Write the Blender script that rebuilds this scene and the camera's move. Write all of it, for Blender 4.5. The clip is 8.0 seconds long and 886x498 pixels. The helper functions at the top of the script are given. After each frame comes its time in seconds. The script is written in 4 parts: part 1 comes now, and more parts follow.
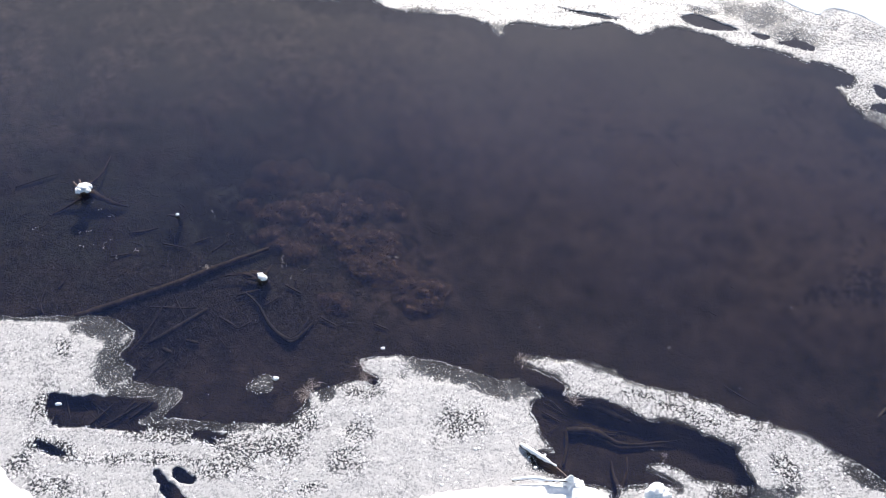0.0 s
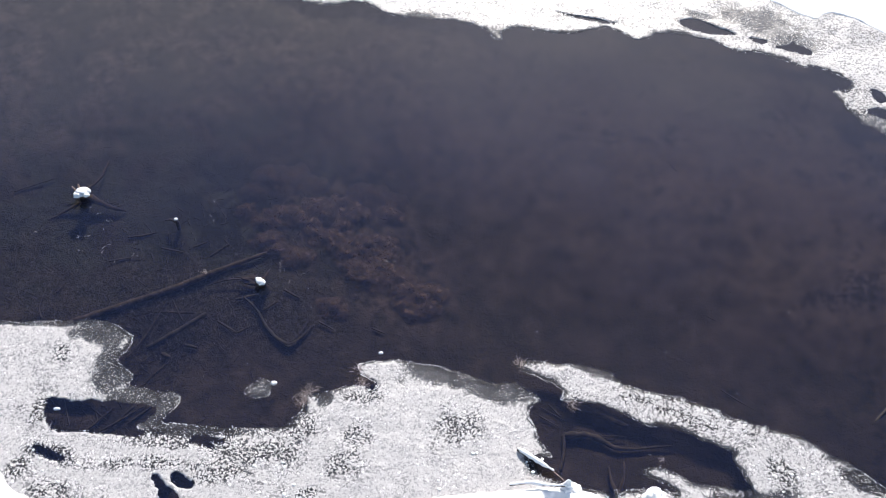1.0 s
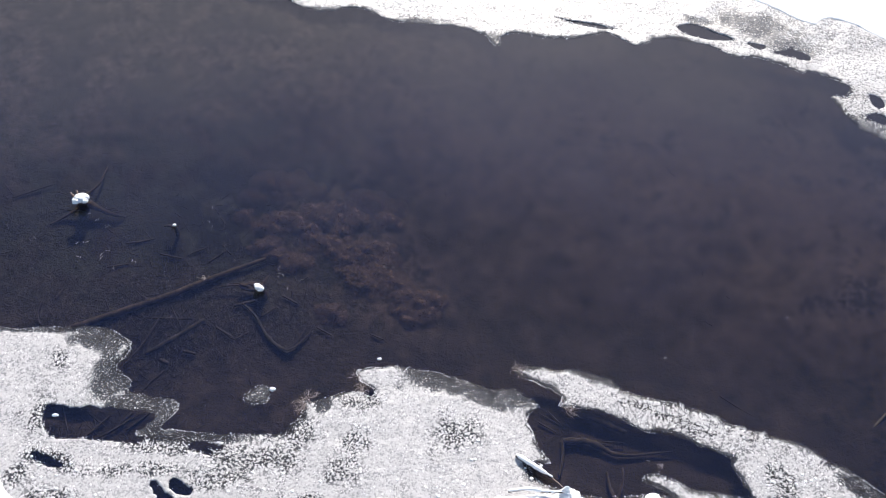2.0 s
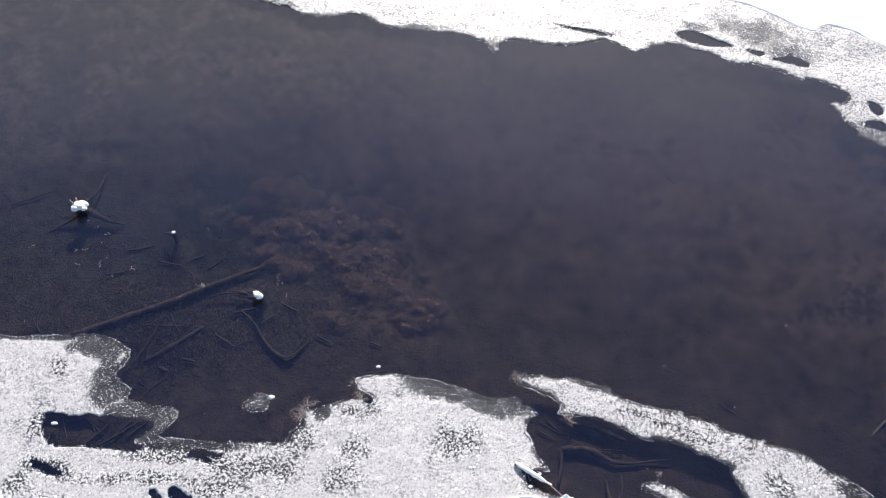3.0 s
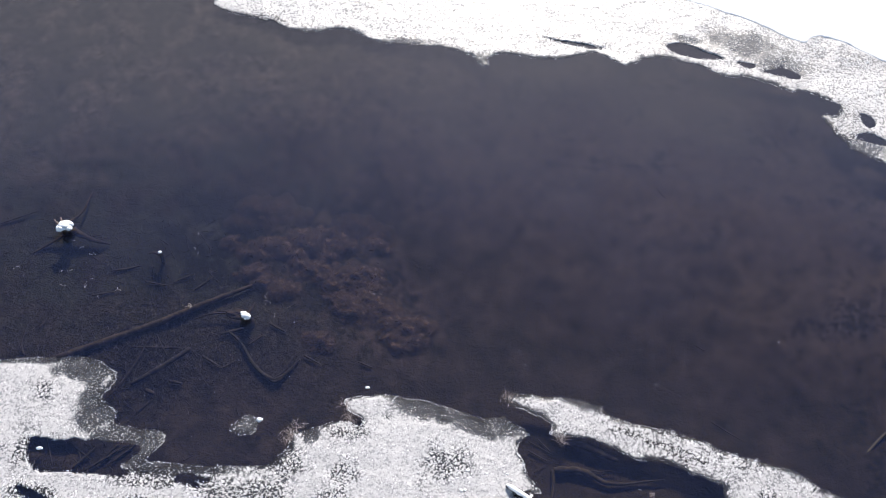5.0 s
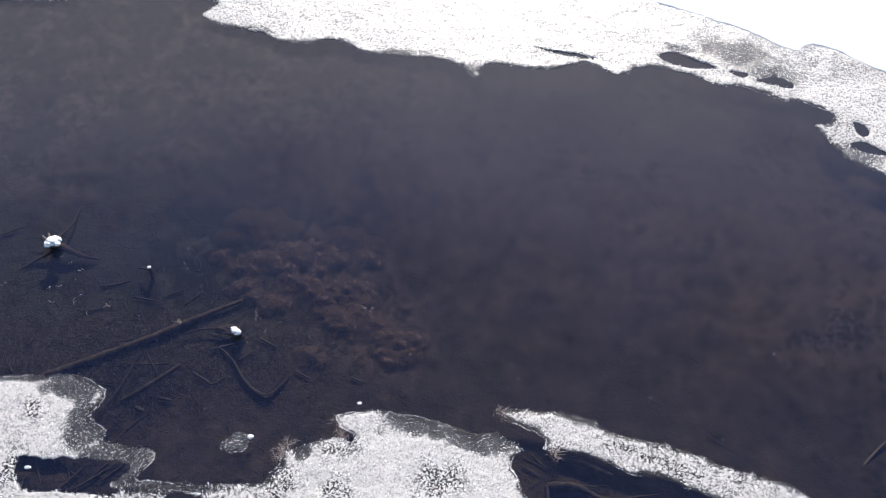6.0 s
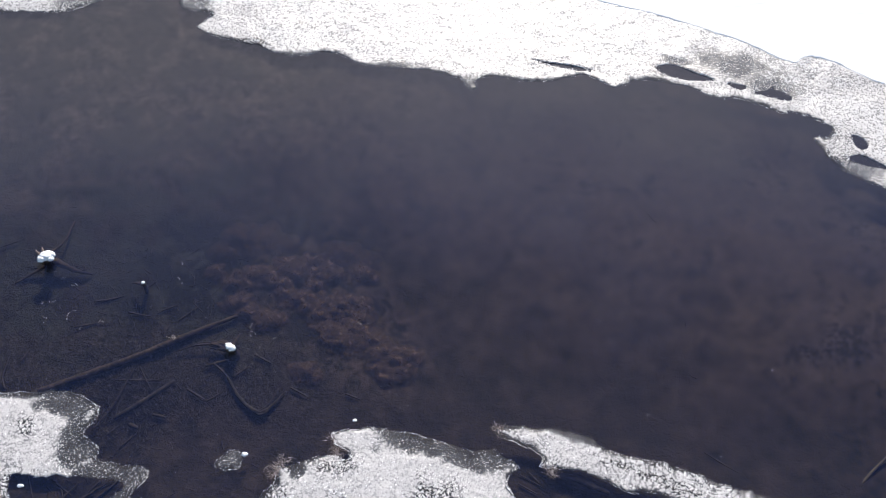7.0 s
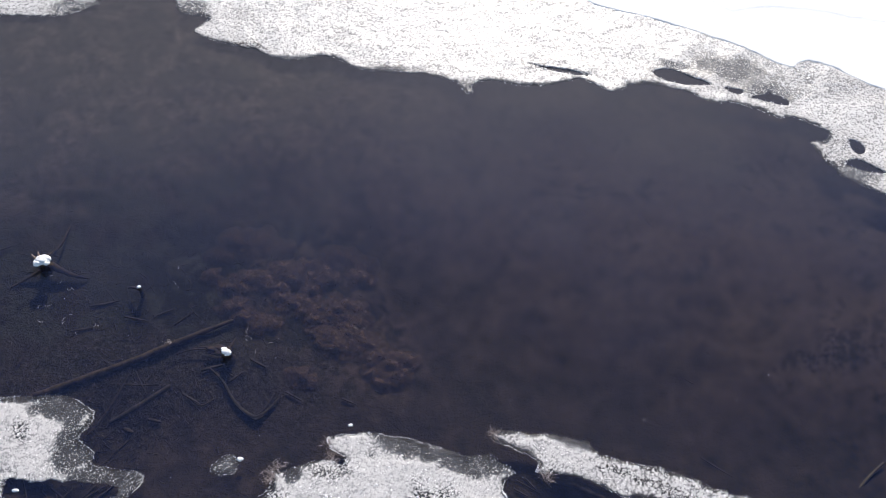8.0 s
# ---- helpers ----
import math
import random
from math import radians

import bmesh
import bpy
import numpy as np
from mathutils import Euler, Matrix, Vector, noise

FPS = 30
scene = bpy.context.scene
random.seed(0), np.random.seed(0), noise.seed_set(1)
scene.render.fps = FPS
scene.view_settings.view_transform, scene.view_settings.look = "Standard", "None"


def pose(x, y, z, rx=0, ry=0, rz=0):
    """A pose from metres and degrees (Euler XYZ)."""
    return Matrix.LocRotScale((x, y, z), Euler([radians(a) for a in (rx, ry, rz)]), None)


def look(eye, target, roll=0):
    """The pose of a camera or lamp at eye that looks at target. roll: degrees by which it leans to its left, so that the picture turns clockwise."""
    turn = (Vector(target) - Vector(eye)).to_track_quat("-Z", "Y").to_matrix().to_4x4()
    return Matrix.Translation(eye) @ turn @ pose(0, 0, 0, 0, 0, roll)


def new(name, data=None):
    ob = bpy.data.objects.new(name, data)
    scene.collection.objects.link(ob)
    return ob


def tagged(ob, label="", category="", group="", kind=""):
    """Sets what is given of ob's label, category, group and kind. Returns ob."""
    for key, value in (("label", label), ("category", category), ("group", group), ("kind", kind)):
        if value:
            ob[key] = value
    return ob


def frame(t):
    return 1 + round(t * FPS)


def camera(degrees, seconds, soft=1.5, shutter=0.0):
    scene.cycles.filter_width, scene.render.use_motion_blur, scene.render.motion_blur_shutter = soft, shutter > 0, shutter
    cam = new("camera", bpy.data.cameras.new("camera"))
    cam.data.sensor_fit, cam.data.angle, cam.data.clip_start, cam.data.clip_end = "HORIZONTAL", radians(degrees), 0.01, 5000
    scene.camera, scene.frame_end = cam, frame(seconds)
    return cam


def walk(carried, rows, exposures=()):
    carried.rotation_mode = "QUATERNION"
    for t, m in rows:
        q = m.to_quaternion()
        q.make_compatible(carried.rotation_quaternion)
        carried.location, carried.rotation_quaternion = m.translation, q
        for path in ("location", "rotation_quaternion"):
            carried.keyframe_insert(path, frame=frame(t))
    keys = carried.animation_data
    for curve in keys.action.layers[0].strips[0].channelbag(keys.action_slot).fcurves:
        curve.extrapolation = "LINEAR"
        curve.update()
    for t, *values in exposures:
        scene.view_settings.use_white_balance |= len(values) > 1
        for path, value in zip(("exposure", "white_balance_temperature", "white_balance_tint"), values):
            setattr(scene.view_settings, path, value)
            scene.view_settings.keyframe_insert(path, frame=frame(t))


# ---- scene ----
cam = camera(42.0, 8.0, soft=0.65)
walk(cam, [
    (0.0, pose(0.334, -18.063, 28.256, 32.595, 0, 1.060)),
    (0.5, pose(0.358, -18.023, 28.324, 32.576, 0, 1.045)),
    (1.0, pose(0.388, -17.989, 28.372, 32.607, 0, 1.042)),
    (1.5, pose(0.403, -17.959, 28.379, 32.696, 0, 1.018)),
    (3.0, pose(0.438, -17.739, 28.552, 32.747, 0, 0.984)),
    (3.5, pose(0.448, -17.648, 28.539, 32.821, 0, 0.979)),
    (4.0, pose(0.483, -17.516, 28.541, 32.832, 0, 0.983)),
    (4.5, pose(0.534, -17.320, 28.552, 32.753, 0, 0.814)),
    (6.0, pose(0.659, -16.795, 28.415, 33.062, 0, -0.008)),
    (6.5, pose(0.718, -16.531, 28.457, 33.028, 0, -0.003)),
    (7.0, pose(0.763, -16.353, 28.447, 33.134, 0, -0.040)),
    (7.5, pose(0.816, -16.283, 28.449, 33.211, 0, -0.003)),
    (8.0, pose(0.884, -16.284, 28.440, 33.262, 0, -0.000)),
], exposures=[(0.0, 0.77), (4.5, 0.76), (6.0, 0.73), (7.0, 0.68), (8.0, 0.57)])

# ---- daylight ----
SUN_ELEVATION, SUN_AZIMUTH = radians(35), radians(6)   # azimuth from +y towards +x
world = bpy.data.worlds.new("world")
scene.world = world
world.use_nodes = True
_sky = world.node_tree.nodes.new("ShaderNodeTexSky")
_sky.sky_type, _sky.sun_disc = "NISHITA", False
_sky.sun_elevation, _sky.sun_rotation = SUN_ELEVATION, SUN_AZIMUTH
world.node_tree.links.new(_sky.outputs[0], world.node_tree.nodes["Background"].inputs[0])
world.node_tree.nodes["Background"].inputs[1].default_value = 0.10
_sun = bpy.data.lights.new("sun", "SUN")
_sun.energy, _sun.angle, _sun.color = 4.2, radians(0.53), (1.0, 0.93, 0.85)
sun = new("sun", _sun)
_way = Vector((math.sin(SUN_AZIMUTH) * math.cos(SUN_ELEVATION), math.cos(SUN_AZIMUTH) * math.cos(SUN_ELEVATION), math.sin(SUN_ELEVATION)))
sun.matrix_world = look(_way * 60, (0, 0, 0))


# ---- materials ----
class Nodes:
    """A node material under construction."""

    def __init__(self, name):
        self.m = bpy.data.materials.new(name)
        self.m.use_nodes = True

        self.t = self.m.node_tree
        self.t.nodes.clear()
        self.out = self.t.nodes.new("ShaderNodeOutputMaterial")
        self.place = self.t.nodes.new("ShaderNodeNewGeometry").outputs["Position"]

    def node(self, kind, *wires, **settings):
        n = self.t.nodes.new("ShaderNode" + kind)
        for key, value in settings.items():
            setattr(n, key, value)
        for slot, value in wires:
            if isinstance(value, bpy.types.NodeSocket):
                self.t.links.new(value, n.inputs[slot])
            else:
                n.inputs[slot].default_value = value
        return n

    def noise(self, scale, detail=4.0, rough=0.55, place=None, distortion=0.0):
        return self.node("TexNoise", ("Vector", place or self.place), ("Scale", scale), ("Detail", detail), ("Roughness", rough), ("Distortion", distortion)).outputs["Fac"]

    def ramp(self, value, *stops):
        n = self.node("ValToRGB", (0, value))
        r = n.color_ramp
        while len(r.elements) < len(stops):
            r.elements.new(0.5)
        for e, (at, colour) in zip(r.elements, stops):
            e.position = at
            e.color = (*colour, 1) if len(colour) == 3 else colour
        return n.outputs[0]

    def level(self, value, low, high, a=0.0, b=1.0):
        return self.node("MapRange", (0, value), (1, low), (2, high), (3, a), (4, b), interpolation_type="SMOOTHSTEP").outputs[0]

    def math(self, op, a, b=0.0):
        return self.node("Math", (0, a), (1, b), operation=op).outputs[0]

    def blend(self, fac, a, b, mode="MIX"):
        return self.node("MixRGB", (0, fac), (1, a), (2, b), blend_type=mode).outputs[0]

    def bump(self, height, strength, distance):
        return self.node("Bump", ("Height", height), ("Strength", strength), ("Distance", distance)).outputs[0]

    def principled(self, colour, rough, bump=None, specular=0.5, **more):
        n = self.node("BsdfPrincipled", ("Base Color", colour), ("Roughness", rough), ("Specular IOR Level", specular))
        if bump is not None:
            self.t.links.new(bump, n.inputs["Normal"])
        for key, value in more.items():
            n.inputs[key.replace("_", " ")].default_value = value
        return n.outputs[0]

    def done(self, surface):
        self.t.links.new(surface, self.out.inputs[0])
        return self.m


def make_mud():
    n = Nodes("pond_mud")
    split = n.node("SeparateXYZ", (0, n.place))
    broad = n.noise(0.30, 5, 0.6)
    patch = n.noise(1.3, 7, 0.68, distortion=0.25)
    clot = n.noise(4.5, 5, 0.65, distortion=0.5)
    grain = n.noise(17, 5, 0.7)
    # dark brown mud close in, grading to paler brown further out
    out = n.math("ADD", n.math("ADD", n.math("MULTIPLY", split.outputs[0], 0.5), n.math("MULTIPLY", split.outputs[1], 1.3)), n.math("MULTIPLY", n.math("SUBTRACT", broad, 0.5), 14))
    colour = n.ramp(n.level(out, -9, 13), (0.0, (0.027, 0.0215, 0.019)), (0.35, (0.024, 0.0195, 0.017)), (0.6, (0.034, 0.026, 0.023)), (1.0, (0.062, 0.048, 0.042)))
    # pale silt flat in one corner
    flat = n.level(n.math("SUBTRACT", split.outputs[1], n.math("MULTIPLY", split.outputs[0], 0.4)), 5.5, 13.5, 0, 0.85)
    colour = n.blend(flat, colour, (0.108, 0.098, 0.097, 1))
    mottle = n.ramp(n.noise(2.4, 7, 0.68, distortion=0.5), (0.33, (0.40, 0.44, 0.50)), (0.5, (0.95, 0.95, 0.95)), (0.68, (1.62, 1.56, 1.5)))
    colour = n.blend(n.level(split.outputs[0], 4.0, -5.0, 0.4, 1.0), colour, n.blend(1.0, colour, mottle, "MULTIPLY"))
    colour = n.blend(n.level(patch, 0.5, 0.72, 0, 0.7), colour, (0.052, 0.040, 0.035, 1))
    colour = n.blend(n.level(patch, 0.49, 0.32, 0, 0.75), colour, (0.010, 0.010, 0.010, 1))
    colour = n.blend(n.level(clot, 0.45, 0.25, 0, 0.7), colour, (0.010, 0.009, 0.009, 1))
    # greenish ooze with near-black blotches beside the weed
    west = n.math("MULTIPLY", n.level(split.outputs[0], 0.0, -6.0), n.level(split.outputs[1], -2.8, 0.2))
    colour = n.blend(n.math("MULTIPLY", west, n.level(n.noise(0.7, 5, 0.6, distortion=0.6), 0.40, 0.6, 0.15, 0.7)), colour, (0.034, 0.038, 0.034, 1))
    pool = n.math("MULTIPLY", n.math("MULTIPLY", n.level(split.outputs[0], -10.0, -6.5), n.level(split.outputs[0], 1.0, -2.0)), n.math("MULTIPLY", n.level(split.outputs[1], -1.5, 0.5), n.level(split.outputs[1], 4.5, 2.8)))
    colour = n.blend(n.math("MULTIPLY", pool, n.level(n.noise(0.95, 4, 0.6, distortion=0.8), 0.46, 0.56, 0, 0.85)), colour, (0.006, 0.007, 0.009, 1))
    # a brown bloom of weed threads, with dark gaps coloured into it
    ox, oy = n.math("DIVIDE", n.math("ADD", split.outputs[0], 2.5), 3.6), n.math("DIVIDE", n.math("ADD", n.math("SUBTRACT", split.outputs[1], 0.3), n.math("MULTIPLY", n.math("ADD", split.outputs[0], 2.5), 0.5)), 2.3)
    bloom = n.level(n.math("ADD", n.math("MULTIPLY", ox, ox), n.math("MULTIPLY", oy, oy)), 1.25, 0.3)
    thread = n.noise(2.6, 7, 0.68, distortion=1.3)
    colour = n.blend(n.math("MULTIPLY", bloom, n.level(thread, 0.44, 0.62, 0, 0.75)), colour, (0.062, 0.045, 0.041, 1))
    # shade between the weed clumps, painted as blue-black gaps
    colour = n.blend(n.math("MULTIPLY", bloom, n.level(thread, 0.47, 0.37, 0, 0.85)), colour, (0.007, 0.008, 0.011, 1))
    # a bare blue-black patch of colour beside the weed
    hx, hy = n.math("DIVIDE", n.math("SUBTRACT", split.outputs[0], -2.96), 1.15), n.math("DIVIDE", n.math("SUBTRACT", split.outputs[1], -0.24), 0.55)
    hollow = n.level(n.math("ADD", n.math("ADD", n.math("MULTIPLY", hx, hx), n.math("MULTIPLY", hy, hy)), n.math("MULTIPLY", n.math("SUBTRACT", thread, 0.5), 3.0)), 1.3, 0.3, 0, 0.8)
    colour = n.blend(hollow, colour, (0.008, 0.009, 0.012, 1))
    # fine litter shows in the shallows, soft ooze lies further out
    coarse = n.math("MULTIPLY", n.level(out, 2.0, -6.0, 0.02, 1.0), n.level(split.outputs[1], -4.2, -1.8, 0.4, 1.0))
    colour = n.blend(n.math("MULTIPLY", n.level(grain, 0.50, 0.66, 0, 0.9), coarse), colour, (0.088, 0.078, 0.066, 1))
    colour = n.blend(n.math("MULTIPLY", n.level(n.noise(9, 5, 0.7), 0.46, 0.34, 0, 0.9), coarse), colour, (0.006, 0.006, 0.006, 1))
    cloud = n.noise(0.55, 5, 0.6, distortion=1.2)
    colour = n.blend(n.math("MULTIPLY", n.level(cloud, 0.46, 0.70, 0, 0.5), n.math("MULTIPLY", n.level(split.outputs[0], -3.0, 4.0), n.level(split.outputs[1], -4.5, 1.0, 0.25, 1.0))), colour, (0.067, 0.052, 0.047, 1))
    # rotting leaves lie in dark clusters
    leafy = n.math("MULTIPLY", n.math("MULTIPLY", n.level(split.outputs[0], 7.5, 12.0), n.level(split.outputs[1], 2.5, -1.0)), n.level(n.math("ADD", n.math("MULTIPLY", n.noise(5.2, 5, 0.75), 0.6), n.math("MULTIPLY", n.noise(0.8, 3, 0.6), 0.4)), 0.515, 0.575, 0, 0.75))
    colour = n.blend(leafy, colour, (0.007, 0.008, 0.010, 1))
    height = n.math("ADD", n.math("MULTIPLY", clot, 0.7), n.math("MULTIPLY", n.math("MULTIPLY", grain, coarse), 0.4))
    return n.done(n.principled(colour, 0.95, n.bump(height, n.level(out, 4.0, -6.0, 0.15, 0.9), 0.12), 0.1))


def make_water():
    n = Nodes("pond_water")
    # peaty clear water in the shallows, cloudier with silt and painted haze further out
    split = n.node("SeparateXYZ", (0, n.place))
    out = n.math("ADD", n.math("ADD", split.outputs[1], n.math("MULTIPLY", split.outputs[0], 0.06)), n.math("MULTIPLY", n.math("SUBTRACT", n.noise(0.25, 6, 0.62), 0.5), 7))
    murk_haze = n.level(out, -1.5, 10.5)
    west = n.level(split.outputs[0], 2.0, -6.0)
    clear = n.node("BsdfTransparent", (0, n.blend(murk_haze, (0.61, 0.57, 0.50, 1), n.blend(west, (0.17, 0.162, 0.156, 1), (0.32, 0.302, 0.285, 1))))).outputs[0]
    # the blue in this silt colour stands in for reflected sky
    silt = n.node("BsdfDiffuse", (0, n.blend(murk_haze, n.blend(west, (0.115, 0.20, 0.63, 1), (0.105, 0.20, 0.66, 1)), (0.368, 0.370, 0.475, 1)))).outputs[0]
    # the thicker far veil also washes out the ice's shadow on the bed
    body = n.node("MixShader", (0, n.math("ADD", 0.029, n.math("MULTIPLY", murk_haze, n.level(west, 0, 1, 0.094, 0.074)))), (1, clear), (2, silt)).outputs[0]
    gloss = n.node("BsdfGlossy", (0, (0.75, 0.75, 0.75, 1)), ("Roughness", 0.11)).outputs[0]
    fresnel = n.node("Fresnel", ("IOR", 1.333)).outputs[0]
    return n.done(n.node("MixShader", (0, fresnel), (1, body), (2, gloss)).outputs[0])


def make_snow():
    n = Nodes("snow")
    soft = n.noise(1.1, 5, 0.55)
    crumb = n.noise(38, 4, 0.65)
    colour = n.ramp(soft, (0.3, (0.80, 0.81, 0.83)), (0.7, (0.88, 0.88, 0.88)))
    height = n.math("ADD", n.math("MULTIPLY", soft, 0.8), n.math("MULTIPLY", crumb, 0.2))
    return n.done(n.principled(colour, 0.65, n.bump(height, 0.5, 0.06), 0.3))


def make_ice():
    n = Nodes("rotten_ice")
    cover = n.node("Attribute", attribute_name="cover").outputs["Fac"]
    sound = n.node("Attribute", attribute_name="sound").outputs["Fac"]
    blotch = n.noise(2.3, 6, 0.65)
    across = n.node("SeparateXYZ", (0, n.place))
    shelf = n.level(across.outputs[1], 1.0, 3.0)
    granule = n.blend(shelf, n.noise(15.5, 3, 0.6, distortion=0.4), n.noise(17, 2.5, 0.55, distortion=0.3))
    fine = n.noise(70, 3, 0.7)
    firm = n.level(sound, 0.45, 1.0)
    # white granules stand on a wet grey film; where the ice is sound they close up
    need = n.math("ADD", n.math("MULTIPLY", n.math("SUBTRACT", 1.0, firm), 0.11), n.math("MULTIPLY", n.math("SUBTRACT", 1.0, cover), 0.30))
    need = n.math("ADD", n.math("ADD", need, n.math("ADD", 0.428, n.math("MULTIPLY", shelf, 0.020))), n.math("MULTIPLY", n.math("SUBTRACT", 0.5, blotch), n.level(shelf, 0, 1, 0.16, 0.05)))
    grown = n.level(n.math("SUBTRACT", n.math("ADD", granule, n.math("MULTIPLY", n.math("SUBTRACT", fine, 0.5), 0.12)), need), -0.024, 0.030)
    white = n.ramp(n.math("ADD", n.math("MULTIPLY", fine, 0.6), n.math("MULTIPLY", granule, 0.4)), (0.38, (0.365, 0.354, 0.360)), (0.52, (0.485, 0.470, 0.474)), (0.64, (0.63, 0.614, 0.615)))
    # sun glint on the far ice, painted as a paler white above soundness 1
    white = n.blend(n.level(sound, 1.0, 1.28, 0, 0.75), white, (0.60, 0.588, 0.588, 1))
    wet = n.blend(n.level(sound, 0.6, 1.0), (0.20, 0.197, 0.21, 1), (0.34, 0.335, 0.343, 1))
    wet = n.blend(n.math("MULTIPLY", shelf, 0.8), wet, (0.19, 0.186, 0.19, 1))
    wet = n.blend(n.level(cover, 0.7, 0.25, 0, 0.6), wet, (0.42, 0.435, 0.47, 1))
    colour = n.blend(grown, wet, white)
    height = n.math("ADD", n.math("MULTIPLY", grown, 0.7), n.math("MULTIPLY", fine, 0.3))
    crust = n.principled(colour, 0.35, n.bump(height, 0.45, 0.02), 0.5)
    clear = n.node("BsdfTransparent", (0, (0.8, 0.82, 0.85, 1))).outputs[0]
    film = n.math("MULTIPLY", n.level(cover, 0.0, 1.0, 0.13, 0.82), n.math("ADD", 0.35, n.math("MULTIPLY", firm, 0.65)))
    film = n.math("ADD", film, n.math("MULTIPLY", n.math("SUBTRACT", n.math("ADD", fine, blotch), 1.0), 0.35))
    fac = n.math("MAXIMUM", n.level(film, 0.0, 1.0, 0.03, 1.0), n.math("MULTIPLY", grown, 0.97))
    return n.done(n.node("MixShader", (0, fac), (1, clear), (2, crust)).outputs[0])


def make_grain():
    n = Nodes("ice_grain")
    own = n.node("NewGeometry").outputs["Random Per Island"]
    colour = n.ramp(own, (0.0, (0.56, 0.55, 0.56)), (0.7, (0.86, 0.85, 0.85)))
    return n.done(n.principled(colour, 0.25, None, 0.6))


def make_wood(name, dark, light, rough=0.85):
    n = Nodes(name)
    place = n.node("TexCoord").outputs["Object"]
    streak = n.noise(5, 6, 0.7, place, 0.8)
    blotch = n.noise(1.7, 4, 0.6)
    colour = n.blend(n.level(streak, 0.35, 0.7), (*dark, 1), (*light, 1))
    colour = n.blend(n.level(blotch, 0.5, 0.75, 0, 0.5), colour, (*[c * 0.5 for c in dark], 1))
    return n.done(n.principled(colour, rough, n.bump(streak, 0.7, 0.03), 0.15))


def make_weed():
    n = Nodes("water_weed")
    cover = n.node("Attribute", attribute_name="cover").outputs["Fac"]
    fluff = n.noise(24, 5, 0.7, distortion=0.4)
    wisp = n.noise(5.5, 6, 0.68, distortion=0.9)
    # the dark end of this ramp puts shadow among the puffs into the colour
    colour = n.ramp(wisp, (0.3, (0.028, 0.023, 0.024)), (0.5, (0.068, 0.050, 0.047)), (0.7, (0.118, 0.083, 0.075)))
    colour = n.blend(n.level(fluff, 0.35, 0.65, 0.0, 0.35), colour, (0.045, 0.034, 0.032, 1))
    felt = n.principled(colour, 0.95, n.bump(fluff, 0.3, 0.03), 0.1)
    clear = n.node("BsdfTransparent", (0, (1, 1, 1, 1))).outputs[0]
    # the felt thins out to loose threads at the rim of a tuft
    loose = n.math("ADD", n.math("MULTIPLY", n.math("SUBTRACT", fluff, 0.5), 0.5), n.math("MULTIPLY", n.math("SUBTRACT", wisp, 0.5), 1.6))
    fac = n.level(n.math("ADD", cover, loose), 0.10, 1.25, 0.0, 0.9)
    return n.done(n.node("MixShader", (0, fac), (1, clear), (2, felt)).outputs[0])


def make_straw(name, a, b):
    n = Nodes(name)
    own = n.node("NewGeometry").outputs["Random Per Island"]
    colour = n.ramp(own, (0.0, a), (1.0, b))
    colour = n.blend(n.level(n.noise(30), 0.4, 0.7, 0, 0.4), colour, (*[c * 0.5 for c in a], 1))
    return n.done(n.principled(colour, 0.8, None, 0.3))


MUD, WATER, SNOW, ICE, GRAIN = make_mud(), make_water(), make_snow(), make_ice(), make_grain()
LOG = make_wood("sunken_wood", (0.026, 0.022, 0.020), (0.068, 0.055, 0.048))
BARK = make_wood("wet_bark", (0.030, 0.023, 0.020), (0.080, 0.060, 0.048))
TWIG = make_wood("wet_twig", (0.012, 0.010, 0.009), (0.075, 0.062, 0.052))
CHAFF = make_wood("reed_chaff", (0.04, 0.035, 0.030), (0.13, 0.112, 0.097))
PALE_SUNK = make_wood("pale_sunken_wood", (0.05, 0.045, 0.04), (0.12, 0.105, 0.09))
PALE = make_wood("bleached_wood", (0.22, 0.15, 0.12), (0.42, 0.32, 0.26))
WEED = make_weed()
STRAW = make_straw("dry_straw", (0.36, 0.32, 0.26), (0.52, 0.47, 0.40))
DEADGRASS = make_straw("dead_grass", (0.085, 0.058, 0.055), (0.50, 0.43, 0.41))


# ---- tools for shapes ----
def mesh_of(name, verts, faces, material, smooth=True):
    me = bpy.data.meshes.new(name)
    verts = np.asarray(verts, float)
    if isinstance(faces, np.ndarray):
        count, corners = faces.shape
        me.vertices.add(len(verts))
        me.vertices.foreach_set("co", verts.ravel())
        me.loops.add(count * corners)
        me.loops.foreach_set("vertex_index", faces.ravel().astype(np.int32))
        me.polygons.add(count)
        me.polygons.foreach_set("loop_start", np.arange(0, count * corners, corners, dtype=np.int32))
        me.update(calc_edges=True)
    else:
        me.from_pydata([tuple(v) for v in verts.tolist()], [], faces)
    if material is not None:
        me.materials.append(material)
    me.polygons.foreach_set("use_smooth", [smooth] * len(me.polygons))
    me.update()
    return me


def thing(name, label, category, group="", kind="", at=(0, 0, 0)):
    """An empty at a thing's base that carries its parts."""
    ob = new(name)
    ob.location = at
    ob.empty_display_size = 0.2
    return tagged(ob, label, category, group, kind)


def part(name, mesh, parent, label="", kind=""):
    ob = new(name, mesh)
    ob.parent = parent
    return tagged(ob, label, kind=kind)


def lattice(ix, iy, seed):
    """A repeatable random number from 0 to 1 for each whole place."""
    h = (ix.astype(np.int64) * 374761393 + iy.astype(np.int64) * 668265263 + seed * 974711) & 0x7FFFFFFF
    h = ((h ^ (h >> 13)) * 1274126177) & 0x7FFFFFFF
    return ((h ^ (h >> 16)) & 0xFFFFFF) / float(0xFFFFFF)


